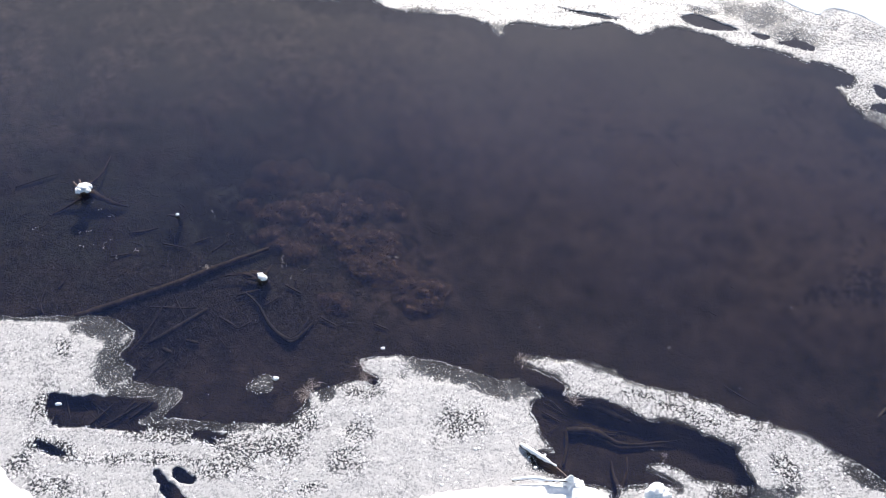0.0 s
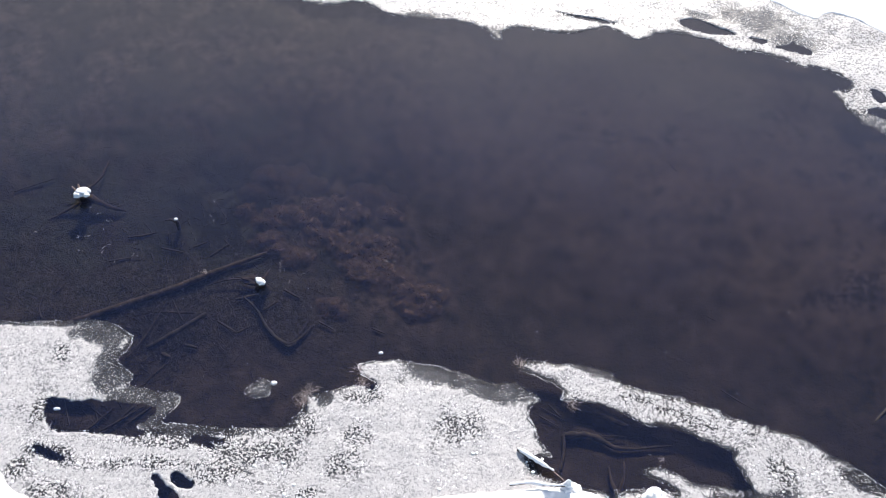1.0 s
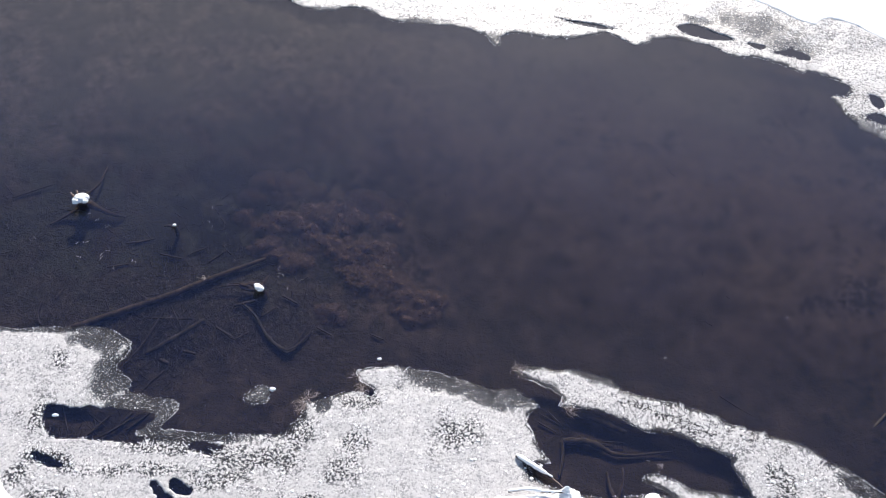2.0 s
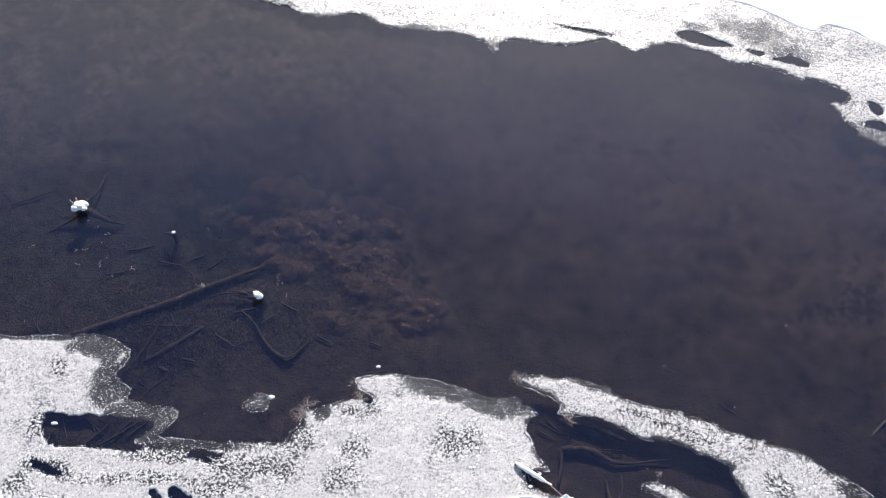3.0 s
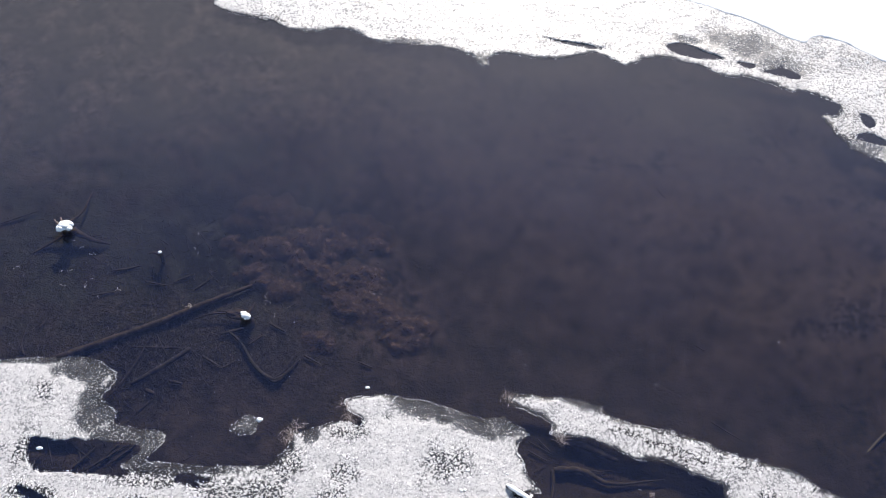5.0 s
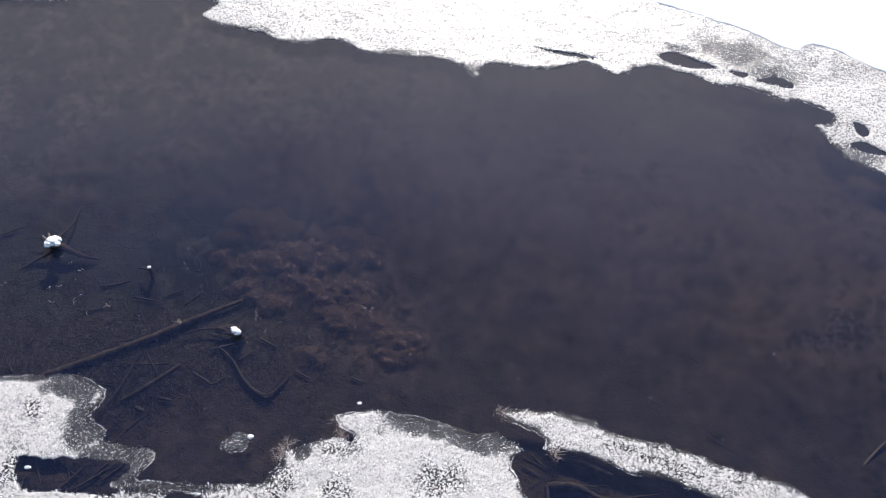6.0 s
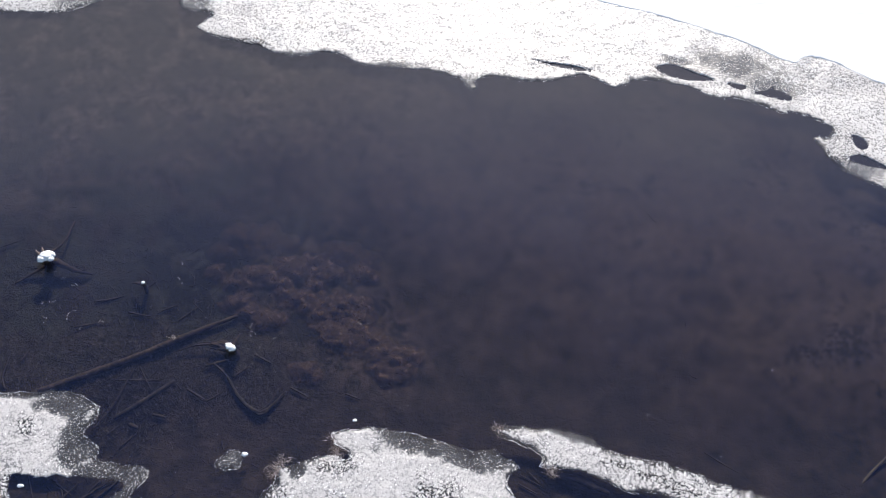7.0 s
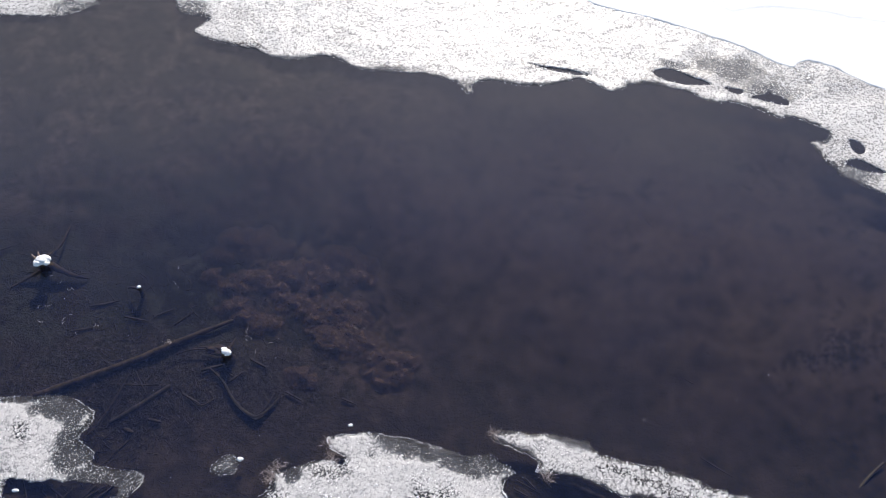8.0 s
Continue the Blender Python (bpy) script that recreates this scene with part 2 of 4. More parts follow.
def waves(x, y, size, octaves=4, seed=0, rough=0.5):
    """Fractal noise from about -1 to 1, its largest lumps of that size."""
    total, weight, sum_w = np.zeros(np.shape(x)), 1.0, 0.0
    for o in range(octaves):
        u, v = np.asarray(x) / size * 2 ** o + 17.3 * o, np.asarray(y) / size * 2 ** o - 9.1 * o
        iu, iv = np.floor(u), np.floor(v)
        fu, fv = u - iu, v - iv
        fu, fv = fu * fu * (3 - 2 * fu), fv * fv * (3 - 2 * fv)
        a, b = lattice(iu, iv, seed + o), lattice(iu + 1, iv, seed + o)
        c, d = lattice(iu, iv + 1, seed + o), lattice(iu + 1, iv + 1, seed + o)
        total += weight * ((a * (1 - fu) + b * fu) * (1 - fv) + (c * (1 - fu) + d * fu) * fv - 0.5) * 2
        sum_w += weight
        weight *= rough
    return total / sum_w * 1.6


def step(a, b, x):
    t = np.clip((x - a) / (b - a), 0, 1)
    return t * t * (3 - 2 * t)


def curve_through(points, per=6, closed=False):
    """A smooth line through points."""
    p = np.asarray(points, float)
    n = len(p)
    made = []
    for i in range(n if closed else n - 1):
        if closed:
            a, b, c, d = p[i - 1], p[i], p[(i + 1) % n], p[(i + 2) % n]
        else:
            a, b, c, d = p[max(i - 1, 0)], p[i], p[i + 1], p[min(i + 2, n - 1)]
        for k in range(per):
            t = k / per
            made.append(0.5 * (2 * b + (c - a) * t + (2 * a - 5 * b + 4 * c - d) * t * t + (3 * b - a - 3 * c + d) * t ** 3))
    if not closed:
        made.append(p[-1])
    return np.array(made)


def depth_inside(outline, x, y):
    """How far each place lies inside a closed outline; negative outside."""
    best, inside = np.full(x.shape, 1e9), np.zeros(x.shape, bool)
    for (ax, ay), (bx, by) in zip(outline, np.roll(outline, -1, 0)):
        dx, dy = bx - ax, by - ay
        t = np.clip(((x - ax) * dx + (y - ay) * dy) / (dx * dx + dy * dy + 1e-12), 0, 1)
        best = np.minimum(best, (x - ax - t * dx) ** 2 + (y - ay - t * dy) ** 2)
        if ay != by:
            inside ^= ((ay > y) != (by > y)) & (x < (bx - ax) * (y - ay) / (by - ay) + ax)
    return np.where(inside, 1, -1) * np.sqrt(best)


def sheet_mesh(name, depth, x, y, z, material, floor_z, smooth):
    """The part of a grid where depth is positive, its rim drawn onto the outline and down to floor_z. Returns the mesh and the grid places that it uses."""
    pitch = x[0, 1] - x[0, 0]
    gy, gx = np.gradient(depth, pitch)
    slope = np.maximum(np.hypot(gx, gy), 0.3)
    inside = depth > 0
    px, py, pz = x.copy(), y.copy(), z.copy()
    shift = np.clip(-depth / slope, 0, 1.5 * pitch)
    px[~inside] += (gx / slope * shift)[~inside]
    py[~inside] += (gy / slope * shift)[~inside]
    pz[~inside] = floor_z
    used = inside[:-1, :-1] | inside[1:, :-1] | inside[:-1, 1:] | inside[1:, 1:]
    rows, cols = np.nonzero(used)
    w = x.shape[1]
    quads = np.stack([rows * w + cols, rows * w + cols + 1, (rows + 1) * w + cols + 1, (rows + 1) * w + cols], 1)
    keep, flat = np.unique(quads, return_inverse=True)
    verts = np.stack([px.ravel()[keep], py.ravel()[keep], pz.ravel()[keep]], 1)
    return mesh_of(name, verts, flat.reshape(-1, 4), material, smooth), keep


def blob_weight(x, y, blobs, seed, soft, ragged=0.28):
    """1 within the given uneven ovals (x, y, half length, half width, turn in degrees), 0 outside."""
    total = np.zeros(np.shape(x))
    ragged = waves(x, y, 0.6, 5, seed, 0.65) * ragged
    for bx, by, ra, rb, turn in blobs:
        c, s = math.cos(radians(turn)), math.sin(radians(turn))
        u, v = ((x - bx) * c + (y - by) * s) / ra, ((y - by) * c - (x - bx) * s) / rb
        total = np.maximum(total, step(1.0 + 0.8 * soft, 1.0 - 0.8 * soft, np.hypot(u, v) + ragged))
    return total


def grains(name, x, y, z, size, material, seed):
    """Crystals of ice: squashed eight-sided lumps, each turned its own way."""
    rng = np.random.default_rng(seed)
    n = len(x)
    star = np.array([(1, 0, 0), (0, 1, 0), (-1, 0, 0), (0, -1, 0), (0, 0, 1), (0, 0, -1)], float)
    tri = np.array([(0, 1, 4), (1, 2, 4), (2, 3, 4), (3, 0, 4), (1, 0, 5), (2, 1, 5), (3, 2, 5), (0, 3, 5)])
    q = rng.normal(size=(n, 4))
    q /= np.linalg.norm(q, axis=1)[:, None]
    w, a, b, c = q.T
    turn = np.stack([1 - 2 * (b * b + c * c), 2 * (a * b - c * w), 2 * (a * c + b * w), 2 * (a * b + c * w), 1 - 2 * (a * a + c * c), 2 * (b * c - a * w),
                     2 * (a * c - b * w), 2 * (b * c + a * w), 1 - 2 * (a * a + b * b)], 1).reshape(n, 3, 3)
    local = star[None] * (size[:, None] * rng.uniform(0.6, 1.25, (n, 3)))[:, None, :]
    verts = np.einsum("nij,nkj->nki", turn, local) * (1, 1, 0.45) + np.stack([x, y, z], 1)[:, None, :]
    faces = (tri[None] + 6 * np.arange(n)[:, None, None]).reshape(-1, 3)
    return mesh_of(name, verts.reshape(-1, 3), faces, material, False)


def tube(points, radii, sides=8, per=5, rough=0.12, seed=0):
    """Verts and faces of a knotty round limb along points, its ends closed."""
    rng = np.random.default_rng(seed)
    line = curve_through(points, per)
    r = np.interp(np.linspace(0, 1, len(line)), np.linspace(0, 1, len(radii)), radii)
    verts, faces = [], []
    for i, p in enumerate(line):
        way = Vector(line[min(i + 1, len(line) - 1)] - line[max(i - 1, 0)]).normalized()
        side = way.cross(Vector((0, 0, 1)))
        side = side.normalized() if side.length > 0.05 else Vector((1, 0, 0))
        up = side.cross(way)
        knot = 1 + rough * rng.normal()
        for k in range(sides):
            a = 2 * math.pi * k / sides
            d = r[i] * knot * (1 + rough * 0.6 * rng.normal())
            verts.append(Vector(p) + side * (math.cos(a) * d) + up * (math.sin(a) * d))
    for i in range(len(line) - 1):
        for k in range(sides):
            m = (k + 1) % sides
            faces.append((i * sides + k, i * sides + m, (i + 1) * sides + m, (i + 1) * sides + k))
    faces.append(tuple(range(sides))[::-1])
    faces.append(tuple(range((len(line) - 1) * sides, len(line) * sides)))
    return verts, faces


def joined(pieces):
    verts, faces = [], []
    for v, f in pieces:
        base = len(verts)
        verts += list(v)
        faces += [tuple(i + base for i in q) for q in f]
    return verts, faces


# ---- the pond's bed and the land round it ----
BED_W, BED_E, BED_S, BED_N = -21.0, 22.0, -13.0, 19.0


def bed_height(x, y):
    deep = step(-5.5, 6.0, x + 0.9 * y) * 0.25
    deep = deep - 0.20 * step(-3.2, -5.4, y) - 0.40 * step(4.0, 9.0, y - 0.35 * x) - 0.32 * step(5.0, 8.3, y + 0.25 * (x - 8)) * step(-1.0, 5.0, x)
    lumps = 0.07 * waves(x, y, 1.4, 4, 3) + 0.05 * waves(x, y, 4.0, 3, 8)
    shore = np.maximum.reduce([step(BED_W + 6, BED_W, x), step(BED_E - 6, BED_E, x), step(BED_S + 5, BED_S, y), step(BED_N - 5, BED_N, y)])
    land = 0.35 + 0.25 * waves(x, y, 30, 3, 21) * step(0, 60, np.hypot(x, y)) + 6 * step(80, 1200, np.hypot(x, y)) * (1 + waves(x, y, 260, 3, 5))
    return np.minimum(-0.45 - deep + lumps, -0.13 + 0.3 * lumps) * (1 - shore) + land * shore


def build_ground():
    far = np.cumsum(1.3 ** np.arange(27) * 0.5)
    xs = np.concatenate([BED_W - far[::-1], np.arange(BED_W, -16, 0.4), np.arange(-16, 18, 0.11), np.arange(18, BED_E, 0.5), BED_E + far])
    ys = np.concatenate([BED_S - far[::-1], np.arange(BED_S, -9, 0.5), np.arange(-9, 14.5, 0.11), np.arange(14.5, BED_N, 0.5), BED_N + far])
    x, y = np.meshgrid(xs, ys)
    z = bed_height(x, y)
    w, h = len(xs), len(ys)
    r, c = np.meshgrid(np.arange(h - 1), np.arange(w - 1), indexing="ij")
    quads = np.stack([r * w + c, r * w + c + 1, (r + 1) * w + c + 1, (r + 1) * w + c], -1).reshape(-1, 4)
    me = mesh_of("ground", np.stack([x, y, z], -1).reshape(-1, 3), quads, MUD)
    me.materials.append(SNOW)
    me.polygons.foreach_set("material_index", (z[:-1, :-1].ravel() > 0.04).astype(np.int32))
    tagged(new("ground", me), "dark silty pond bed rising to snow-covered land", "ground", kind="structure")


build_ground()
_pond = thing("water", "calm clear dark pond water between rims of ice", "water", kind="structure")
_x, _y = np.meshgrid(np.linspace(BED_W, BED_E, 30), np.linspace(BED_S, BED_N, 24))
_r, _c = np.meshgrid(np.arange(23), np.arange(29), indexing="ij")
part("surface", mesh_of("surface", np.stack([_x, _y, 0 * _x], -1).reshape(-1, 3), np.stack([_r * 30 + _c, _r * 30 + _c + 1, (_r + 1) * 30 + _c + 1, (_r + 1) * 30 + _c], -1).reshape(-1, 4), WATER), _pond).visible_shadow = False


# ---- ice ----
def roughened(points, amount, seed):
    """A closed outline, smoothed and then frayed."""
    line = curve_through(points, 12, closed=True)
    line[:, 0] += amount * waves(line[:, 0], line[:, 1], 0.25, 4, seed, 0.75)
    line[:, 1] += amount * waves(line[:, 0], line[:, 1], 0.3, 3, seed + 50, 0.7)
    return line


def ice_sheet(name, label, outline, holes, thin, worn, box, seed, pitch=0.045, density=1600, grain=0.0112, edge=0.16, thin_cover=0.21, thin_soft=0.42, solid_glint=0.0, fray=0.05, near=None, rim_frost=40, frost_gaps=0.12, frayed=0.12, hole_fray=0.07):
    """A floating sheet of rotten ice with open holes. thin: clear grey ovals; worn: ovals with sparse crystals; box:
    x0, x1, y0, y1 of what is built; near: where crystals are strewn. Soundness above 1 paints sun glint into the white.
    """
    x, y = np.meshgrid(np.arange(box[0], box[1], pitch), np.arange(box[2], box[3], pitch))
    lines = [roughened(h, hole_fray, seed + 3 + i) for i, h in enumerate(holes)]
    rim = roughened(outline, fray, seed)

    d, hollow = depth_inside(rim, x, y), np.full(x.shape, 9.0)
    for line in lines:
        hollow = np.minimum(hollow, -depth_inside(line, x, y))
    cover = step(-0.02, edge, d + 0.3 * edge * waves(x, y, 0.22, 3, seed + 8, 0.8) + 0.07 * waves(x, y, 0.8, 4, seed + 9, 0.6)) * step(-0.10, 0.03, hollow + 0.05 * waves(x, y, 0.25, 3, seed + 10, 0.7))
    cover *= 1 - (1 - thin_cover) * blob_weight(x, y, thin, seed + 11, thin_soft, 0.5)
    sound = (1 - 0.44 * blob_weight(x, y, worn, seed + 13, 1.0, 0.7)) * (0.86 + 0.14 * step(-0.55, 0.1, waves(x, y, 1.3, 5, seed + 14, 0.7))) + solid_glint
    sound -= frayed * step(0.55, 0.0, np.minimum(d, hollow) + 0.15 * waves(x, y, 0.7, 4, seed + 21))
    d = np.minimum(d, hollow)
    bumps = 0.006 * waves(x, y, 0.14, 3, seed + 15, 0.7) + 0.012 * waves(x, y, 0.7, 2, seed + 16)
    z = np.maximum(0.004 + 0.022 * cover + bumps * (0.15 + 0.85 * cover), 0.003)
    ice = thing(name, label, "ice", kind="structure")
    me, keep = sheet_mesh("crust", d, x, y, z, ICE, -0.003, True)
    me.attributes.new("cover", "FLOAT", "POINT").data.foreach_set("value", np.clip(cover.ravel()[keep], 0, 1).astype(np.float32))
    me.attributes.new("sound", "FLOAT", "POINT").data.foreach_set("value", sound.ravel()[keep].astype(np.float32))
    part("crust", me, ice)
    rng = np.random.default_rng(seed)
    near = near or box
    n = int(density * (near[1] - near[0]) * (near[3] - near[2]))
    gx, gy = rng.uniform(near[0], near[1], n), rng.uniform(near[2], near[3], n)
    # crystals: dense on the white crust, scattered on the clear ice
    col = np.clip(((gx - box[0]) / pitch).astype(int), 0, x.shape[1] - 1)
    row = np.clip(((gy - box[2]) / pitch).astype(int), 0, x.shape[0] - 1)
    here = d[row, col]
    full = cover[row, col]
    chance = 0.36 + 0.34 * full ** 1.2 + 0.3 * full * (1 - full) * 4 * step(0.0, 0.5, full)
    chance *= np.clip(1.35 - sound[row, col], 0.3, 0.8) * 0.5 + 0.6 * step(-0.4, 0.6, waves(gx, gy, 0.5, 4, seed + 19, 0.7))
    chance *= 1 - 0.80 * step(0.72, 0.95, sound[row, col]) * step(0.7, 0.97, full)
    ok = (here > -0.035 * rng.random(n) ** 2) & (rng.random(n) < chance)
    size = np.minimum(grain * np.exp(rng.normal(0, 0.5, n)), 0.034) * (0.44 + 0.56 * full)
    gx, gy, size, gz = gx[ok], gy[ok], size[ok], np.where(here[ok] > 0, z[row, col][ok], 0.0) + size[ok] * 0.25
    # a broken line of frost along the water's edge
    m = int(rim_frost * np.hypot(*(np.roll(rim, -1, 0) - rim).T).sum())
    a = rng.integers(len(rim), size=m)
    t = rng.random(m)
    ex, ey = (rim[a] * (1 - t)[:, None] + np.roll(rim, -1, 0)[a] * t[:, None]).T + rng.normal(0, 0.011, (2, m))
    ok = (ex > near[0]) & (ex < near[1]) & (ey > near[2]) & (ey < near[3]) & (waves(ex, ey, 1.1, 3, seed + 23) + rng.normal(0, 0.25, m) > frost_gaps)
    es = 0.0085 * np.exp(rng.normal(0, 0.35, ok.sum()))
    gx, gy, gz, size = np.concatenate([gx, ex[ok]]), np.concatenate([gy, ey[ok]]), np.concatenate([gz, es * 0.4 + 0.004]), np.concatenate([size, es])
    part("ice_crystals", grains("ice_crystals", gx, gy, gz, size, GRAIN, seed), ice, "loose white ice crystals", "stuff")
    return ice


# outlines of the ice, its holes and the snow, x and y in metres
SHEET_NEAR = [(-19.2, -11.4), (-19.2, -3), (-16, -2.3), (-12.37, -2.47), (-11.41, -2.48), (-10.31, -2.41), (-9.52, -2.41), (-8.93, -2.62), (-8.51, -2.93), (-8.61, -3.32), (-8.82, -3.55), (-8.5, -3.95), (-8.3, -4.08), (-8.41, -4.32), (-7.89, -4.48), (-7.3, -4.55), (-6.93, -4.77), (-7.05, -5.05), (-7.23, -5.27), (-7.3, -5.46), (-6.86, -5.47), (-6.1, -5.56), (-5.2, -5.59), (-4.3, -5.54), (-3.87, -5.32), (-3.6, -4.94), (-3.69, -4.64)]
SHEET_NEAR_TIP = [(-3.33, -4.56), (-3.03, -4.48), (-2.58, -4.33), (-2.12, -4.31), (-1.74, -4.4), (-1.69, -4.16), (-1.91, -4.03), (-2.13, -3.9), (-2.16, -3.64), (-1.7, -3.54), (-1.16, -3.5), (-0.46, -3.59), (0.16, -3.7), (0.78, -3.93), (1.39, -4.11), (1.85, -4.17), (2.13, -4.09), (2.31, -4.29), (2.61, -4.42), (2.73, -4.62), (2.51, -4.82), (2.41, -5.12), (2.57, -5.36), (2.68, -5.76), (2.99, -6.25)]
SHEET_NEAR_BACK = [(2.57, -6.29), (2.39, -6.34), (2.63, -6.68), (2.87, -6.89), (3.42, -7), (4.14, -7.14), (4.48, -7.44), (4.41, -8.62), (4.4, -11.4)]
HOLE_WEST = [(-10.55, -5.11), (-10.53, -4.88), (-10.28, -4.81), (-9.69, -4.85), (-9.01, -4.84), (-8.17, -4.87), (-7.54, -5.02), (-7.69, -5.39), (-7.97, -5.64), (-7.65, -5.78), (-8.0, -5.9), (-8.6, -5.86), (-9.37, -5.79), (-10.03, -5.79), (-10.33, -5.6)]
HOLE_SLOT = [(-7.38, -6.94), (-7.25, -6.92), (-6.97, -7.2), (-6.57, -7.54), (-6.41, -7.7), (-6.78, -7.83), (-7.08, -7.47), (-7.29, -7.2)]
HOLE_POCKET = [(-6.88, -6.95), (-6.73, -6.87), (-6.38, -7.03), (-6.23, -7.11), (-6.29, -7.28), (-6.65, -7.24)]
HOLE_CRACK = [(-6.54, -5.84), (-6.34, -5.8), (-5.88, -5.86), (-5.58, -5.9), (-5.63, -6.0), (-5.97, -6.0), (-5.64, -6.13), (-5.4, -6.17), (-5.79, -6.22), (-6.3, -6.09), (-6.5, -5.98)]
HOLE_STREAK = [(-10.62, -6.25), (-10.46, -6.17), (-10.09, -6.3), (-9.71, -6.47), (-9.84, -6.57), (-10.27, -6.48), (-10.52, -6.42)]
SHEET_SPIT = [(2.14, -3.61), (2.33, -3.45), (2.79, -3.44), (3.41, -3.52), (4.02, -3.58), (4.63, -3.82), (5.22, -4.2), (5.89, -4.34), (6.56, -4.52), (7.15, -4.7), (7.72, -4.99), (8.3, -5.18), (8.87, -5.36), (9.59, -5.56), (9.99, -5.82), (10.25, -6.07), (10.65, -6.28), (11.05, -6.52), (11.54, -6.89), (12.48, -7.37), (13.1, -8.46), (13, -11.4)]
SHEET_SPIT_BACK = [(4.5, -11.4), (4.55, -7.5), (4.78, -7.25), (5.23, -7.12), (5.74, -7.08), (6.24, -7.17), (5.89, -6.96), (5.47, -6.75), (5.41, -6.58), (5.64, -6.47), (6, -6.57), (6.35, -6.77), (6.77, -6.94), (7.2, -6.97), (7.76, -7.11), (8.14, -7.12), (8.08, -6.89), (7.91, -6.54), (7.75, -6.23), (7.66, -5.99), (7.18, -5.76), (6.61, -5.53), (6.03, -5.38), (5.58, -5.36), (5.3, -5.15), (4.86, -4.94), (4.27, -4.72), (3.67, -4.64), (3.32, -4.61), (3.42, -4.36), (3.16, -4.14), (2.78, -3.98), (2.4, -3.78)]
ISLET = [(-5.19, -4.6), (-5.16, -4.4), (-5.01, -4.24), (-4.81, -4.13), (-4.62, -4.18), (-4.51, -4.33), (-4.52, -4.52), (-4.63, -4.65), (-4.84, -4.73), (-5.04, -4.71)]
SHEET_FAR = [(-8.38, 13.42), (-8.27, 12.6), (-8.13, 12.07), (-7.76, 11.88), (-7.35, 11.83), (-7.14, 11.67), (-7.36, 11.41), (-7.56, 11.17), (-7.3, 10.94), (-6.65, 10.66), (-5.97, 10.43), (-5.39, 10.3), (-4.84, 10.02), (-4.38, 9.85), (-3.76, 9.82), (-3.3, 9.97), (-2.74, 9.92), (-2.17, 9.62), (-1.6, 9.4), (-0.67, 9.3), (0.26, 9.2), (0.77, 9.06), (1.33, 8.84), (1.54, 8.52), (1.65, 8.35), (1.82, 8.45), (1.8, 8.76), (2.47, 8.91), (3.2, 8.76), (4.11, 8.72), (4.86, 8.86), (5.42, 8.98), (5.77, 8.81), (6.3, 8.47), (6.71, 8.55), (7.0, 8.74), (7.61, 8.74), (8.32, 8.59), (9.03, 8.33), (9.57, 8.02), (10.25, 7.97), (10.77, 7.78), (11.14, 7.62), (11.6, 7.34), (11.89, 7.43), (12.31, 7.27), (12.7, 7.02)]
SHEET_FAR_BACK = [(12.99, 6.83), (13.03, 6.65), (12.79, 6.42), (12.41, 6.38), (12.54, 6.02), (12.69, 5.66), (12.89, 5.36), (13.11, 5.05), (13.45, 4.83), (13.99, 4.51), (14.85, 4.09), (17.25, 2.79), (23.03, 14.26), (23.91, 17.2), (-8.69, 17.2)]
SHEET_FAR_WEST = [(-19.2, 12.2), (-16.46, 11.95), (-14.92, 11.8), (-14.16, 11.83), (-13.21, 11.85), (-12.54, 11.85), (-11.97, 11.88), (-11.6, 12.01), (-11.26, 12.23), (-10.98, 12.52), (-10.84, 12.87), (-10.5, 17.2), (-19.2, 17.2)]
HOLE_LENS = [(7.79, 9.3), (8.08, 9.45), (8.46, 9.37), (8.97, 9.1), (9.59, 8.76), (9.0, 8.74), (8.35, 8.86), (7.97, 9.06)]
HOLE_SLIT = [(3.57, 9.7), (4.15, 9.55), (4.89, 9.4), (5.8, 9.13), (5.25, 9.18), (4.33, 9.4)]
HOLE_CHAIN = [(9.99, 8.62), (10.3, 8.59), (10.62, 8.47), (10.4, 8.35), (10.19, 8.45)]
HOLE_POOL = [(10.84, 8.23), (11.25, 8.33), (11.45, 8.52), (11.51, 8.33), (11.75, 8.26), (12.0, 8.02), (11.91, 7.88), (11.49, 8.0), (11.09, 8.09)]
HOLE_ROUND = [(13.61, 6.45), (13.84, 6.42), (14.03, 6.22), (14.03, 5.97), (13.82, 5.91), (13.65, 6.11)]
HOLE_GAP = [(13.36, 5.53), (13.66, 5.69), (13.95, 5.58), (14.41, 5.27), (14.71, 5.05), (14.22, 5.18), (13.64, 5.33)]
SNOW_FAR = [(5.12, 13.59), (5.83, 12.5), (6.58, 12.13), (7.88, 11.7), (8.79, 11.31), (9.87, 10.82), (10.76, 10.41), (11.44, 9.95), (12.03, 9.56), (12.4, 9.46), (12.6, 9.65), (12.99, 9.73), (13.43, 9.6), (13.93, 9.31), (14.4, 8.92), (15.19, 8.48), (16.33, 7.72), (18.2, 6.57), (24, 5), (24, 17), (4.9, 17)]
SNOW_RIDGE = [(8.66, 13.94), (10.22, 12.35), (10.74, 11.98), (11.53, 12.14), (12.49, 12.14), (13.61, 11.98), (14.7, 11.66), (15.76, 11.45), (17.05, 11.14), (24, 9), (24, 18), (8.4, 18)]
BANK_WEST = [(-11.93, -6.87), (-11.34, -6.89), (-11.1, -7.16), (-10.81, -7.43), (-10.48, -7.57), (-10.23, -7.81), (-9.97, -8.19), (-9.9, -11.5), (-15, -11.5), (-15, -7)]
BANK_MID = [(-0.55, -7.89), (-0.21, -7.52), (0.37, -7.36), (1.23, -7.26), (1.81, -7.18), (2.53, -7.11), (3.04, -7.1), (3.4, -7.15), (3.83, -7.18), (4.19, -7.29), (4.39, -7.56), (4.28, -8.24), (4.3, -11.5), (-1, -11.5)]

